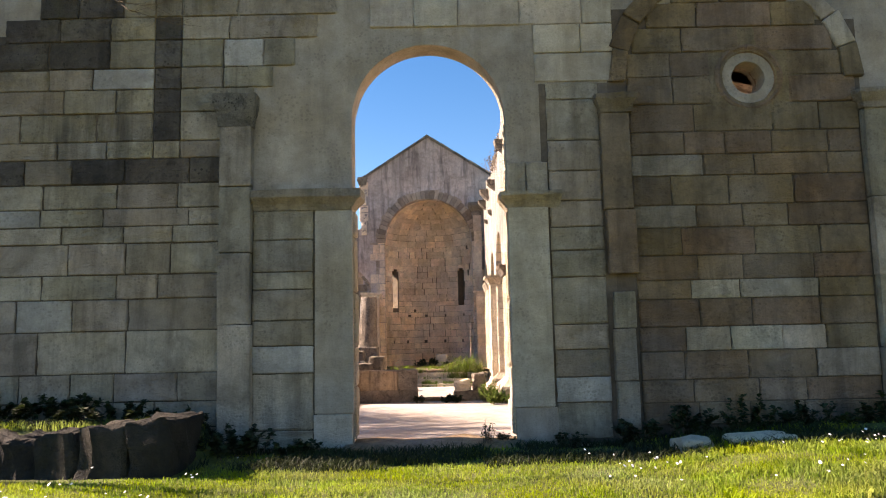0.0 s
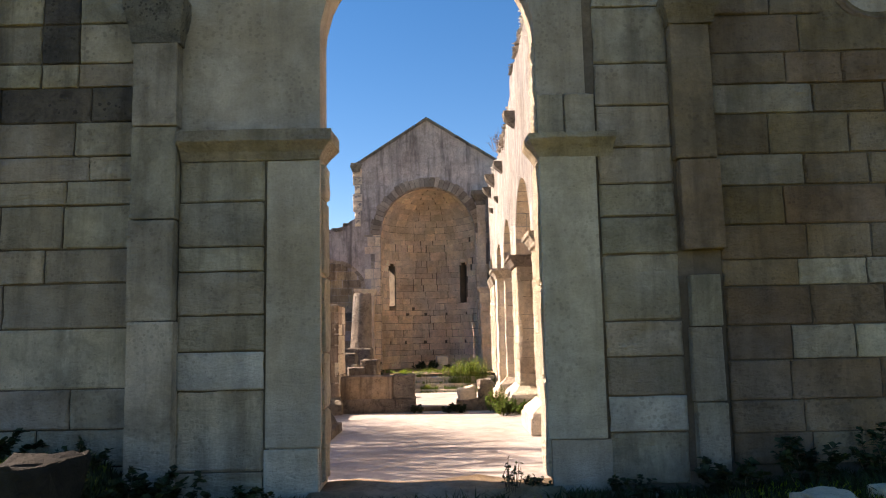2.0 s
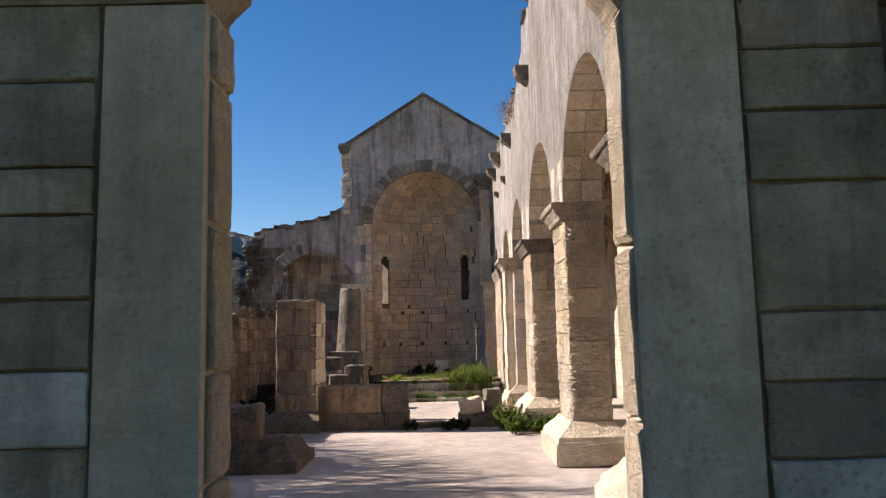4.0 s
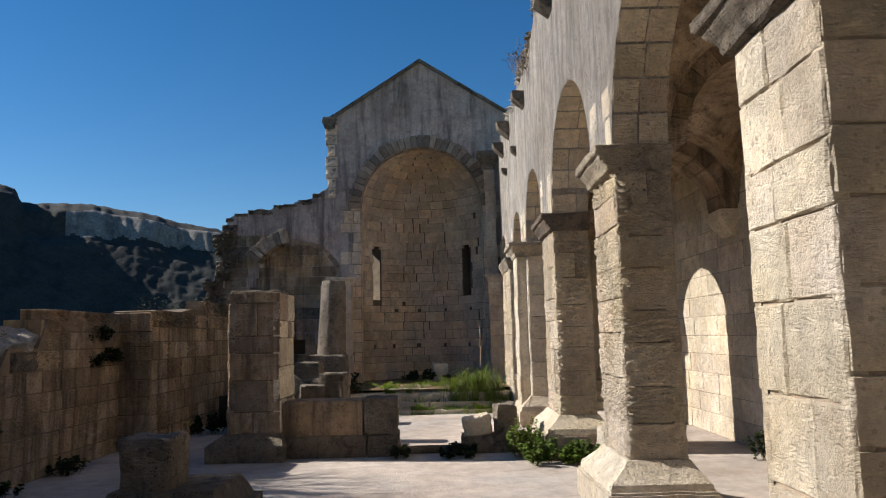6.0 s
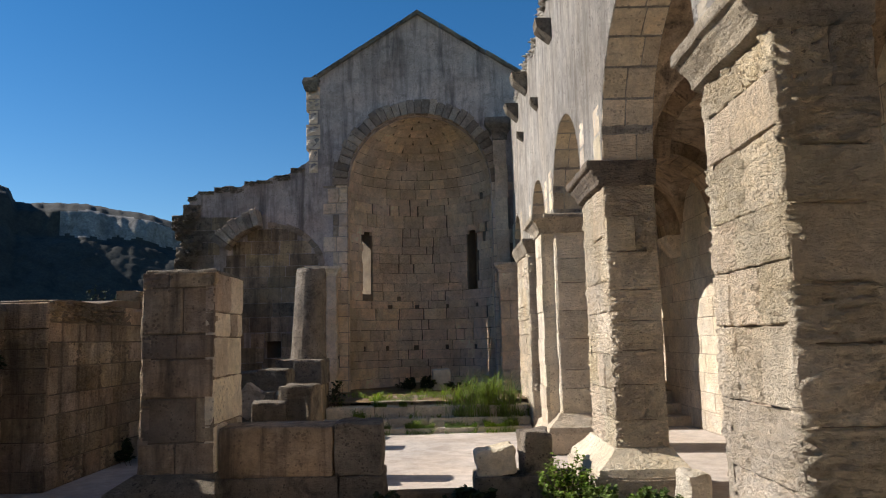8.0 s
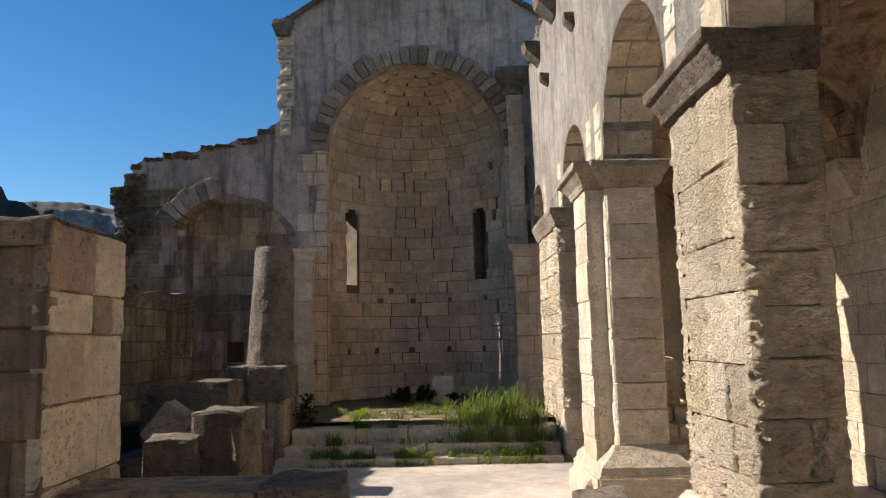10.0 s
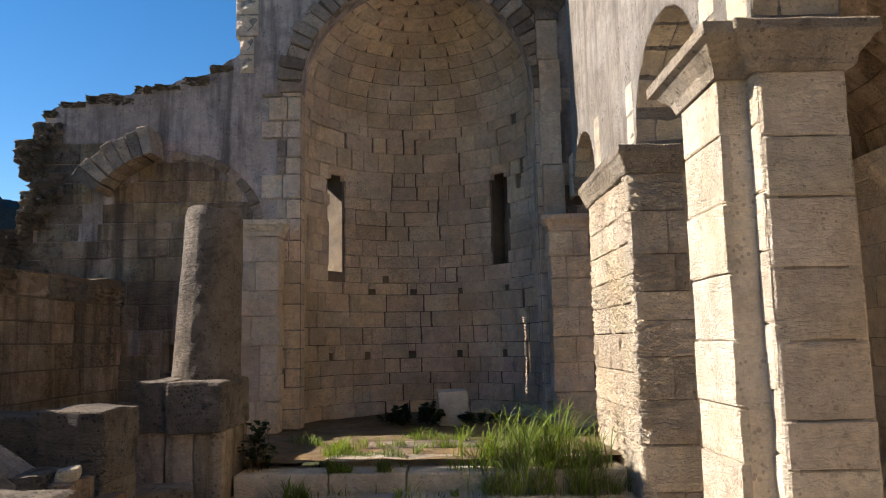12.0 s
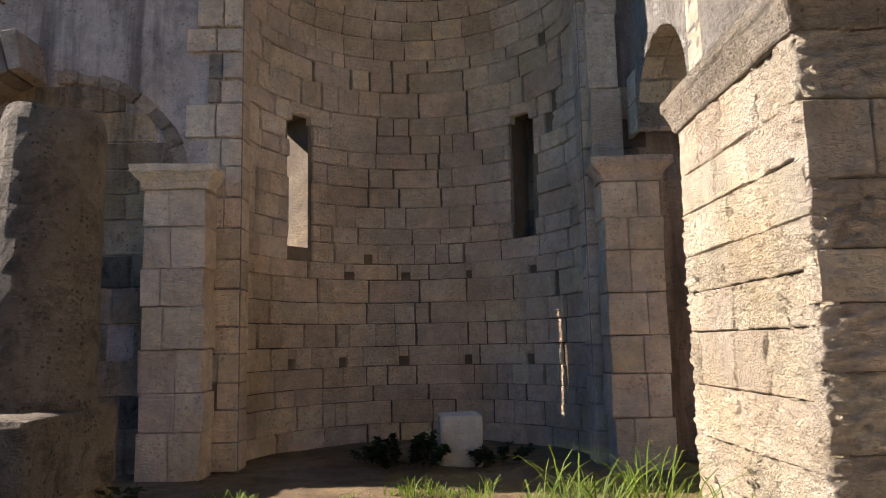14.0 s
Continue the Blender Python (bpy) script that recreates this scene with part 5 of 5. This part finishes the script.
def hill_mesh():
    """Slope, cliff band and top, in rings round the valley."""
    prof = [(224, -0.03), (232, 0.1), (240, 0.25), (248, 0.4), (256, 0.54), (263, 0.66), (268, 0.73), (270, 0.79), (272, 0.85), (274, 0.9), (282, 0.96), (290, 1.0), (330, 0.98), (420, 0.9)]
    fine = []
    for (r0, f0), (r1, f1) in zip(prof, prof[1:]):
        k = 10 if r1 < 265 else 4
        fine += [(r0 + (r1 - r0) * i / k, f0 + (f1 - f0) * i / k) for i in range(k)]
    fine.append(prof[-1])
    azs = [-80 + 1.0 * i for i in range(44)] + [-36 + 0.16 * i for i in range(188)] + [-6 + 1.5 * i for i in range(58)]
    verts, faces = [], []
    for az in azs:
        t = math.radians(az)
        for r, f in fine:
            h = ridge(az) * 300 * f
            p = Vector((math.sin(t) * r, math.cos(t) * r + 15, h))
            wood = 1.0 if f < 0.68 or f > 0.93 else 0.15
            crown = abs(noise.noise(p * 0.2)) * 1.0 + abs(noise.noise(p * 0.45)) * 0.7
            bump = noise.noise(p * 0.03) * 1.5 * f + wood * crown * min(1, f * 6)
            push = (4 if f > 0.7 else 1.5) * noise.noise((az * 0.35, f * 2, 2)) + (1.5 if f > 0.7 else 0.5) * noise.noise((az * 1.7, f * 5, 2))
            verts.append((p.x + math.sin(t) * push, p.y + math.cos(t) * push, h + bump * (0.5 if 0.98 <= f <= 1 else 1.0)))
    n = len(fine)
    for i in range(len(azs) - 1):
        for j in range(n - 1):
            faces.append((i * n + j, (i + 1) * n + j, (i + 1) * n + j + 1, i * n + j + 1))
    me = mesh_of("hillside", verts, faces, M_HILL, True)
    me.materials.append(M_CLIFF)
    k = 0
    for i in range(len(azs) - 1):
        for j in range(n - 1):
            f = fine[j][1]
            lo = 0.735 + 0.07 * noise.noise((azs[i] * 0.25, 0, 5)) + 0.04 * noise.noise((azs[i] * 1.3, 0, 5))
            hi = 0.905 + 0.03 * noise.noise((azs[i] * 0.6, 3, 5))
            me.polygons[k].material_index = 1 if lo < f < hi and -28 < azs[i] < -12 else 0
            k += 1
    return me


tagged(new("backdrop_hill", hill_mesh()), "dark wooded hillside with a pale limestone cliff band", "hill", kind="structure")


# ---- plants ----
def blades(name, label, spots, h, width, lean, mat, seed, category="grass"):
    """Grass blades, each bent once, at spots (x, y, z, scale)."""
    rs = np.random.RandomState(seed)
    verts, faces = [], []
    for x, y, z, sc in spots:
        a, b = rs.uniform(0, 2 * math.pi), rs.uniform(0, 2 * math.pi)
        hh = rs.uniform(*h) * sc
        w = width * rs.uniform(0.6, 1.4) * (0.5 + 0.5 * sc)
        l = lean * rs.uniform(0.1, 1.0) * hh
        dx, dy, wx, wy = math.cos(a) * l, math.sin(a) * l, math.cos(b) * w, math.sin(b) * w
        k = len(verts)
        verts += [(x - wx, y - wy, z - 0.01), (x + wx, y + wy, z - 0.01), (x + dx * 0.35 - wx * 0.8, y + dy * 0.35 - wy * 0.8, z + hh * 0.6), (x + dx * 0.35 + wx * 0.8, y + dy * 0.35 + wy * 0.8, z + hh * 0.6), (x + dx, y + dy, z + hh * rs.uniform(0.8, 1.0))]
        faces += [(k, k + 1, k + 3, k + 2), (k + 2, k + 3, k + 4)]
    return tagged(new(name, mesh_of(name, verts, faces, mat)), label, category, kind="stuff")


rs = np.random.RandomState(3)
lawn = []
while len(lawn) < 62000:
    x, y = rs.uniform(-5.6, 6.6), rs.uniform(5.6, 8.9)
    d = noise.noise((x * 1.3, y * 1.3, 0))
    if y > 8.0 + 0.25 * d and rs.uniform() > 0.25:
        continue
    if x < -2.65 and 7.4 < y < 8.4:
        continue
    lawn.append((x, y, ground_height(x, y), 0.75 + 0.45 * d + (0.7 if x > 2.2 and d > -0.1 else 0.0)))
blades("lawn_grass", "short sunlit spring grass before the church", lawn, (0.02, 0.065), 0.005, 0.9, M_GRASS, 1)
blades("bank_grass", "grass growing behind the low retaining wall", [(x, y, ground_height(x, y), 1) for x, y in zip(rs.uniform(-6.4, -2.9, 5000), rs.uniform(8.3, 9.2, 5000)) if noise.noise((x * 2, y * 2, 1)) > -0.05], (0.03, 0.12), 0.005, 0.8, M_GRASS, 2)


# weeds set densely in near-black green to deepen the shade under the facade
blades("shade_weeds", "weeds and long grass darkened to carry the shade at the facade foot", [(x, y, ground_height(x, y), 1) for x, y in zip(rs.uniform(-6.4, 6.6, 26000), rs.uniform(7.75, 9.25, 26000)) if noise.noise((x * 1.1, y * 1.1, 6)) > -0.22 and (abs(x + 0.15) > 1.1 or y < 8.9) and not (x < -2.65 and y < 8.4)], (0.03, 0.13), 0.007, 1.3, M_WEED, 3, "weeds")


def choir_z(x, y):
    return FLOOR if y < 28.33 else -0.435 if y < 28.6 else -0.27 if y < 28.92 else -0.05 if y < 29.4 else 0.03


def tuft(name, label, spots, h, width, lean, mat, seed):
    """Long arching blades, each bent three times and drooping at the tip."""
    rs = np.random.RandomState(seed)
    verts, faces = [], []
    for x, y, z, sc in spots:
        a = rs.uniform(0, 2 * math.pi)
        hh, l = rs.uniform(*h) * sc, lean * rs.uniform(0.15, 1.0)
        w = width * rs.uniform(0.6, 1.3)
        dx, dy = math.cos(a), math.sin(a)
        k = len(verts)
        for f, up, g in ((0.0, 0.0, 0.8), (0.35, 0.45, 1.0), (0.7, 0.8, 0.8), (0.9, 0.95, 0.5)):
            o = l * hh * f * f
            q = (x + dx * o, y + dy * o, z - 0.01 + hh * (up - 0.12 * l * f * f))
            verts += [(q[0] - dy * w * g, q[1] + dx * w * g, q[2]), (q[0] + dy * w * g, q[1] - dx * w * g, q[2])]
        verts.append((x + dx * l * hh * 1.15, y + dy * l * hh * 1.15, z + hh * (1.0 - 0.3 * l)))
        faces += [(k, k + 1, k + 3, k + 2), (k + 2, k + 3, k + 5, k + 4), (k + 4, k + 5, k + 7, k + 6), (k + 6, k + 7, k + 8)]
    return tagged(new(name, mesh_of(name, verts, faces, mat)), label, "grass", kind="stuff")


tall = [(0.1 + 1.4 * u, 28.62 + 1.2 * v) for u, v in rs.uniform(0, 1, (2600, 2)) if noise.noise((u * 6, v * 6, 4)) > 0.08]
tall += [(-0.3 + 2.0 * u, 28.62 + 0.9 * v) for u, v in rs.uniform(0, 1, (1500, 2)) if noise.noise((u * 9, v * 9, 8)) > 0.2]
tuft("tall_grass", "tall fresh grass tuft growing on the choir steps", [(x, y, choir_z(x, y), (0.75 if 0.35 < x < 1.2 else 0.5) + 0.7 * noise.noise((x * 4.0, y * 4.0, 3))) for x, y in tall], (0.2, 0.75), 0.006, 1.3, M_TALL, 5)
tuft("dry_grass", "dry brown blades among the tall grass", [(x, y - 0.05, choir_z(x, y), 0.8) for x, y in tall[::9]], (0.15, 0.45), 0.005, 1.2, M_TWIG, 15)
low = [(x, 28.43 + rs.normal(0.0, 0.09)) for x in rs.uniform(-2.2, 1.6, 5200) if noise.noise((x * 2.3, 3, 9)) + 0.6 * noise.noise((x * 7, 3, 2)) > -0.25]
low += [(x, y + rs.normal(0.0, 0.05)) for y in (28.7, 29.0) for x in rs.uniform(-2.0, 1.6, 2500) if noise.noise((x * 2.3, y * 3, 9)) + 0.5 * noise.noise((x * 7, y * 3, 2)) > 0.2]
low += [(x, y) for x, y in zip(rs.uniform(-2.4, 1.0, 9000), rs.uniform(29.3, 31.2, 9000)) if noise.noise((x * 1.6, y * 2.2, 9)) + 0.4 * noise.noise((x * 7, y * 5, 2)) > 0.24]
tuft("step_grass", "low grass and weeds along the stone step joints", [(x, y, choir_z(x, y), max(0.2, 0.6 + 1.3 * noise.noise((x * 3.5, y * 2.0, 0)))) for x, y in low], (0.05, 0.2), 0.005, 1.4, M_TALL, 6)
# daisies in the lawn
verts, faces = [], []
for x, y in zip(rs.uniform(-4.5, 6, 300), rs.uniform(5.7, 8.0, 300)):
    if (x > 1.4 or x < -2.2) and noise.noise((x * 0.9, y * 0.9, 7)) > -0.02:
        z, k = ground_height(x, y) + rs.uniform(0.05, 0.13), len(verts)
        r, tx, ty = rs.uniform(0.009, 0.016), rs.uniform(-0.5, 0.5), rs.uniform(-0.9, -0.1)
        verts.append((x, y, z))
        verts += [(x + r * math.cos(i * math.pi / 3), y + r * math.sin(i * math.pi / 3), z + r * (tx * math.cos(i * math.pi / 3) - ty * math.sin(i * math.pi / 3))) for i in range(6)]
        faces += [(k, k + 1 + i, k + 1 + (i + 1) % 6) for i in range(6)]
tagged(new("daisies", mesh_of("daisies", verts, faces, M_PETAL)), "small white daisies scattered in the grass", "flowers", kind="stuff")


def leaf(verts, faces, p, d, up, size, wide=0.42):
    side = d.cross(up)
    side = side.normalized() if side.length > 1e-4 else Vector((1, 0, 0))
    k = len(verts)
    sag = Vector((0, 0, -0.18 * size))
    for q in (p, p + d * size * 0.5 + side * size * wide, p + d * size + sag, p + d * size * 0.5 - side * size * wide):
        verts.append(tuple(q))
    faces.append((k, k + 1, k + 2, k + 3))


def twig(verts, faces, a, b, r0, r1):
    d = (b - a).normalized()
    s = d.orthogonal().normalized()
    t = d.cross(s)
    k = len(verts)
    for p, r in ((a, r0), (b, r1)):
        for i in range(3):
            w = i * 2.0944
            verts.append(tuple(p + (s * math.cos(w) + t * math.sin(w)) * r))
    faces.extend([(k + i, k + (i + 1) % 3, k + 3 + (i + 1) % 3, k + 3 + i) for i in range(3)])


def weed(at, r, h, n, size, label, seed, leafmat=M_WEED, stems=14, name="weed_clump", category="weed", group="weeds"):
    rnd = random.Random(seed)
    base = Vector(at)
    t = thing(name, at, label, category, group)
    lv, lf, sv, sf = [], [], [], []
    tips = []
    for i in range(stems):
        a, q = rnd.uniform(0, 6.283), rnd.uniform(0.1, 1.0) ** 0.6
        foot = base + Vector((math.cos(a) * r * q * 0.6, math.sin(a) * r * q * 0.6, 0))
        tip = base + Vector((math.cos(a) * r * q, math.sin(a) * r * q, h * rnd.uniform(0.45, 1.0) * (1.15 - 0.6 * q)))
        mid = (foot + tip) / 2 + Vector((rnd.uniform(-0.1, 0.1), rnd.uniform(-0.1, 0.1), 0.1)) * h
        twig(sv, sf, foot, mid, 0.005, 0.004)
        twig(sv, sf, mid, tip, 0.004, 0.002)
        tips.append((foot, mid, tip))
    for i in range(n):
        f, m, p = rnd.choice(tips)
        u = rnd.uniform(0.15, 1.0)
        q = f.lerp(m, u * 2) if u < 0.5 else m.lerp(p, u * 2 - 1)
        d = Vector((rnd.uniform(-1, 1), rnd.uniform(-1, 1), rnd.uniform(-0.2, 0.8))).normalized()
        leaf(lv, lf, q, d, Vector((rnd.uniform(-0.4, 0.4), rnd.uniform(-0.4, 0.4), 1)), size * rnd.uniform(0.5, 1.3))
    tagged(part("stems", mesh_of("stems", sv, sf, M_TWIG), t), kind="stuff")
    if n:
        tagged(part("leaves", mesh_of("leaves", lv, lf, leafmat), t), kind="stuff")
    return t


k = 0
for x, y, z, r, h, n, size, label in (
        # left-hand clumps partly added to fill the dark shade beside the low wall
        (-4.6, 8.95, 0.42, 0.6, 0.42, 900, 0.06, "dark leafy shrub against the facade foot"), (-2.35, 8.75, 0.0, 0.4, 0.4, 500, 0.06, "dark nettles at the foot of a pilaster"), (-3.1, 8.9, 0.35, 0.35, 0.22, 260, 0.05, "low dark weeds at the facade foot"), (-5.5, 8.9, 0.42, 0.7, 0.5, 1300, 0.06, "dark leafy shrub against the facade foot"), (-6.3, 8.8, 0.42, 0.6, 0.4, 900, 0.06, "dark leafy shrub against the facade foot"), (-3.9, 8.85, 0.42, 0.55, 0.3, 800, 0.055, "low dark weeds at the facade foot"), (-2.6, 8.5, 0.05, 0.45, 0.4, 700, 0.06, "dark nettles beside the low wall"), (-1.75, 8.8, 0.0, 0.4, 0.22, 420, 0.05, "low dark weeds at the facade foot"),
        (2.3, 8.9, 0.08, 0.35, 0.32, 400, 0.06, "dark weeds at the foot of the facade"), (2.9, 8.95, 0.12, 0.4, 0.42, 450, 0.06, "dark weeds at the foot of the facade"), (3.6, 9.0, 0.15, 0.4, 0.5, 420, 0.055, "tall seeding weeds against the facade"), (4.4, 8.9, 0.18, 0.5, 0.4, 500, 0.06, "dark weeds at the foot of the facade"), (5.3, 8.9, 0.2, 0.5, 0.45, 500, 0.06, "dark weeds at the foot of the facade"), (1.5, 9.0, 0.0, 0.3, 0.22, 200, 0.05, "low weeds beside the portal jamb"),
        (0.5, 9.2, 0.02, 0.1, 0.4, 70, 0.035, "thin upright weed on the threshold"), (0.72, 9.3, 0.03, 0.13, 0.14, 110, 0.04, "small leafy weed beside the portal jamb"),
        (1.45, 20.85, FLOOR, 0.5, 0.42, 3600, 0.045, "bright green leafy weeds at the pier plinth"), (2.0, 20.75, FLOOR, 0.45, 0.4, 3200, 0.045, "bright green leafy weeds at the pier plinth"), (1.25, 21.45, FLOOR, 0.32, 0.75, 1300, 0.045, "bright leafy weeds around the low slab"),
        (0.15, 21.65, FLOOR, 0.4, 0.22, 500, 0.08, "low dark broad-leaved weed on the floor"), (-0.75, 21.6, FLOOR, 0.22, 0.3, 260, 0.06, "dark weed at the dado corner"),
        (-0.75, 32.4, 0.05, 0.55, 0.5, 1100, 0.06, "dark bushy weed beside the altar stone"), (0.25, 32.5, 0.05, 0.4, 0.28, 420, 0.06, "dark low weed on the apse floor"), (-1.2, 32.9, 0.05, 0.25, 0.3, 200, 0.05, "dark weed on the apse floor"),
        (-2.45, 29.25, -0.05, 0.25, 0.75, 120, 0.08, "dry tall weed beside the pedestal"), (-5.75, 17.0, FLOOR, 0.4, 0.4, 400, 0.07, "dark weeds at the foot of the aisle wall"), (-5.7, 19.0, FLOOR, 0.3, 0.35, 300, 0.07, "dark weeds at the foot of the aisle wall"), (-5.75, 20.8, FLOOR, 0.3, 0.3, 260, 0.07, "dark weeds at the foot of the aisle wall"),
        (-5.1, 25.4, FLOOR, 0.5, 0.6, 600, 0.08, "dark leafy weeds in the aisle corner"), (4.75, 20.6, FLOOR, 0.35, 0.5, 420, 0.07, "dark weeds at the foot of the south wall"), (3.0, 16.4, FLOOR, 0.2, 0.2, 160, 0.06, "small weeds behind the pier plinth")):
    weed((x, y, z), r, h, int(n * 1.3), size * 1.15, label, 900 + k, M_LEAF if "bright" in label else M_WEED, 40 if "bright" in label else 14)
    k += 1
for y, z, r, h in ((22.1, 1.42, 0.26, 0.42), (22.05, 1.0, 0.13, 0.36), (22.6, 1.05, 0.2, 0.4), (19.2, 0.2, 0.12, 0.2)):
    weed((-5.97, y, z), r, h, int(3200 * r), 0.06, "dark plant rooted in the wall joints", 950 + k, name="wall_plant", category="plant", group="plants in the walls")
    k += 1
weed((AX0 - 0.05, 23.9, 6.75), 0.5, 0.9, 150, 0.05, "dry hanging twigs growing on the broken wall top", 990, M_TWIG, 46, "wall_plant", "plant", "plants in the walls")
weed((AX0 - 0.0, 24.6, 7.1), 0.35, 0.6, 120, 0.05, "dry twigs growing on the broken wall top", 991, M_TWIG, 26, "wall_plant", "plant", "plants in the walls")


def grow(rnd, verts, faces, p, d, length, r, depth, tips):
    n = 3
    for i in range(n):
        e = p + d * (length / n)
        twig(verts, faces, p, e, r * (1 - 0.3 * i / n), r * (1 - 0.3 * (i + 1) / n))
        p = e
        d = (d + Vector((rnd.uniform(-1, 1), rnd.uniform(-1, 1), rnd.uniform(-0.5, 0.7))) * 0.22).normalized()
        if depth > 0 and i > 0:
            for _ in range(2):
                nd = (d + Vector((rnd.uniform(-1, 1), rnd.uniform(-1, 1), rnd.uniform(-0.35, 0.75))) * 0.9).normalized()
                grow(rnd, verts, faces, p, nd, length * rnd.uniform(0.55, 0.8), r * 0.55, depth - 1, tips)
    tips.append((p, d))


def tree(at, length, r, depth, seed, label, leaves=0, leafmat=None, leafsize=0.07, name="bare_tree", lift=None):
    rnd = random.Random(seed)
    t = thing(name, at, label, "tree", "trees beyond the north wall")
    v, f, tips = [], [], []
    base = Vector(at)
    lift = lift or length * 0.5
    twig(v, f, base - Vector((0, 0, 0.3)), base + Vector((0, 0, lift)), r * 1.4, r)
    part("trunk", mesh_of("trunk", v, f, M_TWIG), t)
    v, f = [], []
    for i in range(4):
        a = i * 1.571 + rnd.uniform(-0.5, 0.5)
        grow(rnd, v, f, base + Vector((0, 0, lift * 0.9)), Vector((math.cos(a) * 0.8, math.sin(a) * 0.8, 0.9)).normalized(), length, r * 0.7, depth, tips)
    tagged(part("branchwork", mesh_of("branchwork", v, f, M_TWIG), t), kind="stuff")
    if leaves:
        lv, lf = [], []
        for p, d in tips:
            for _ in range(leaves):
                q = p + Vector((rnd.gauss(0, 0.18), rnd.gauss(0, 0.18), rnd.gauss(0, 0.18)))
                leaf(lv, lf, q, Vector((rnd.uniform(-1, 1), rnd.uniform(-1, 1), rnd.uniform(-0.5, 1))).normalized(), Vector((0, 0, 1)), leafsize * rnd.uniform(0.6, 1.3), 0.3)
        part("crown", mesh_of("crown", lv, lf, leafmat), t)
    return t


for x, y, length, seed in ((-10.6, 17.6, 1.95, 61), (-10.2, 15.4, 2.0, 62), (-11.6, 19.2, 1.95, 67), (-10.8, 13.4, 2.0, 68), (-11.8, 16.6, 2.2, 69), (-12.6, 18.0, 2.2, 70), (-9.4, 16.6, 1.8, 72), (-9.2, 14.4, 1.8, 73)):
    tree((x, y, -0.8), length, 0.2, 4, seed, "tall bare winter tree whose shadow crosses the nave", lift=2.6)
tree((-8.4, 34.5, -0.8), 1.35, 0.09, 3, 63, "grey-green evergreen shrub beyond the ruined wall", 26, M_OLIVE, 0.09, "evergreen_shrub")
tree((-9.6, 35.6, -0.8), 1.2, 0.09, 3, 64, "grey-green evergreen shrub beyond the ruined wall", 24, M_OLIVE, 0.09, "evergreen_shrub")
tree((-13.0, 27.0, -0.8), 1.15, 0.05, 4, 65, "bare brown shrub beyond the ruined wall", name="bare_shrub")
tree((-16.5, 29.0, -0.8), 1.2, 0.05, 4, 66, "bare brown shrub beyond the ruined wall", name="bare_shrub")
# thicket on the valley floor
rs = np.random.RandomState(12)
verts, faces = [], []
for x, y in list(zip(rs.uniform(-55, -8.5, 4200), rs.uniform(22, 90, 4200))) + list(zip(rs.uniform(-24, -8.2, 2600), rs.uniform(22, 46, 2600))):
    h = rs.uniform(1.5, 3.1) * (0.75 + 0.5 * noise.noise((x * 0.15, y * 0.15, 0)))
    p = Vector((x, y, -0.8))
    for _ in range(3):
        q = p + Vector((rs.uniform(-0.8, 0.8), rs.uniform(-0.8, 0.8), h * rs.uniform(0.6, 1.0)))
        twig(verts, faces, p, q, 0.025, 0.008)
        for _ in range(2):
            m = p.lerp(q, rs.uniform(0.4, 0.9))
            twig(verts, faces, m, m + Vector((rs.uniform(-0.5, 0.5), rs.uniform(-0.5, 0.5), rs.uniform(0.1, 0.6))), 0.012, 0.004)
tagged(new("thicket", mesh_of("thicket", verts, faces, M_THICKET)), "bare reddish-brown thicket on the valley floor", "bushes", kind="stuff")
# tree beside the facade whose thin twig hangs before it
side = tree((-9.4, 8.4, -0.1), 2.2, 0.1, 2, 71, "bare tree beside the facade with a drooping twig")
v, f, tips = [], [], []
way = [Vector((-9.2, 8.4, 1.5)), Vector((-8.6, 8.35, 4.6)), Vector((-6.6, 8.3, 6.1)), Vector((-4.9, 8.2, 6.2)), Vector((-4.1, 8.2, 5.55))]
for n, (a, b) in enumerate(zip(way, way[1:])):
    twig(v, f, a, b, 0.06 - 0.013 * n, 0.047 - 0.013 * n)
grow(random.Random(4), v, f, way[-1], Vector((0.75, 0.0, -0.45)).normalized(), 0.7, 0.009, 2, tips)
part("drooping_branch", mesh_of("drooping_branch", v, f, M_TWIG), side, "thin drooping branch")
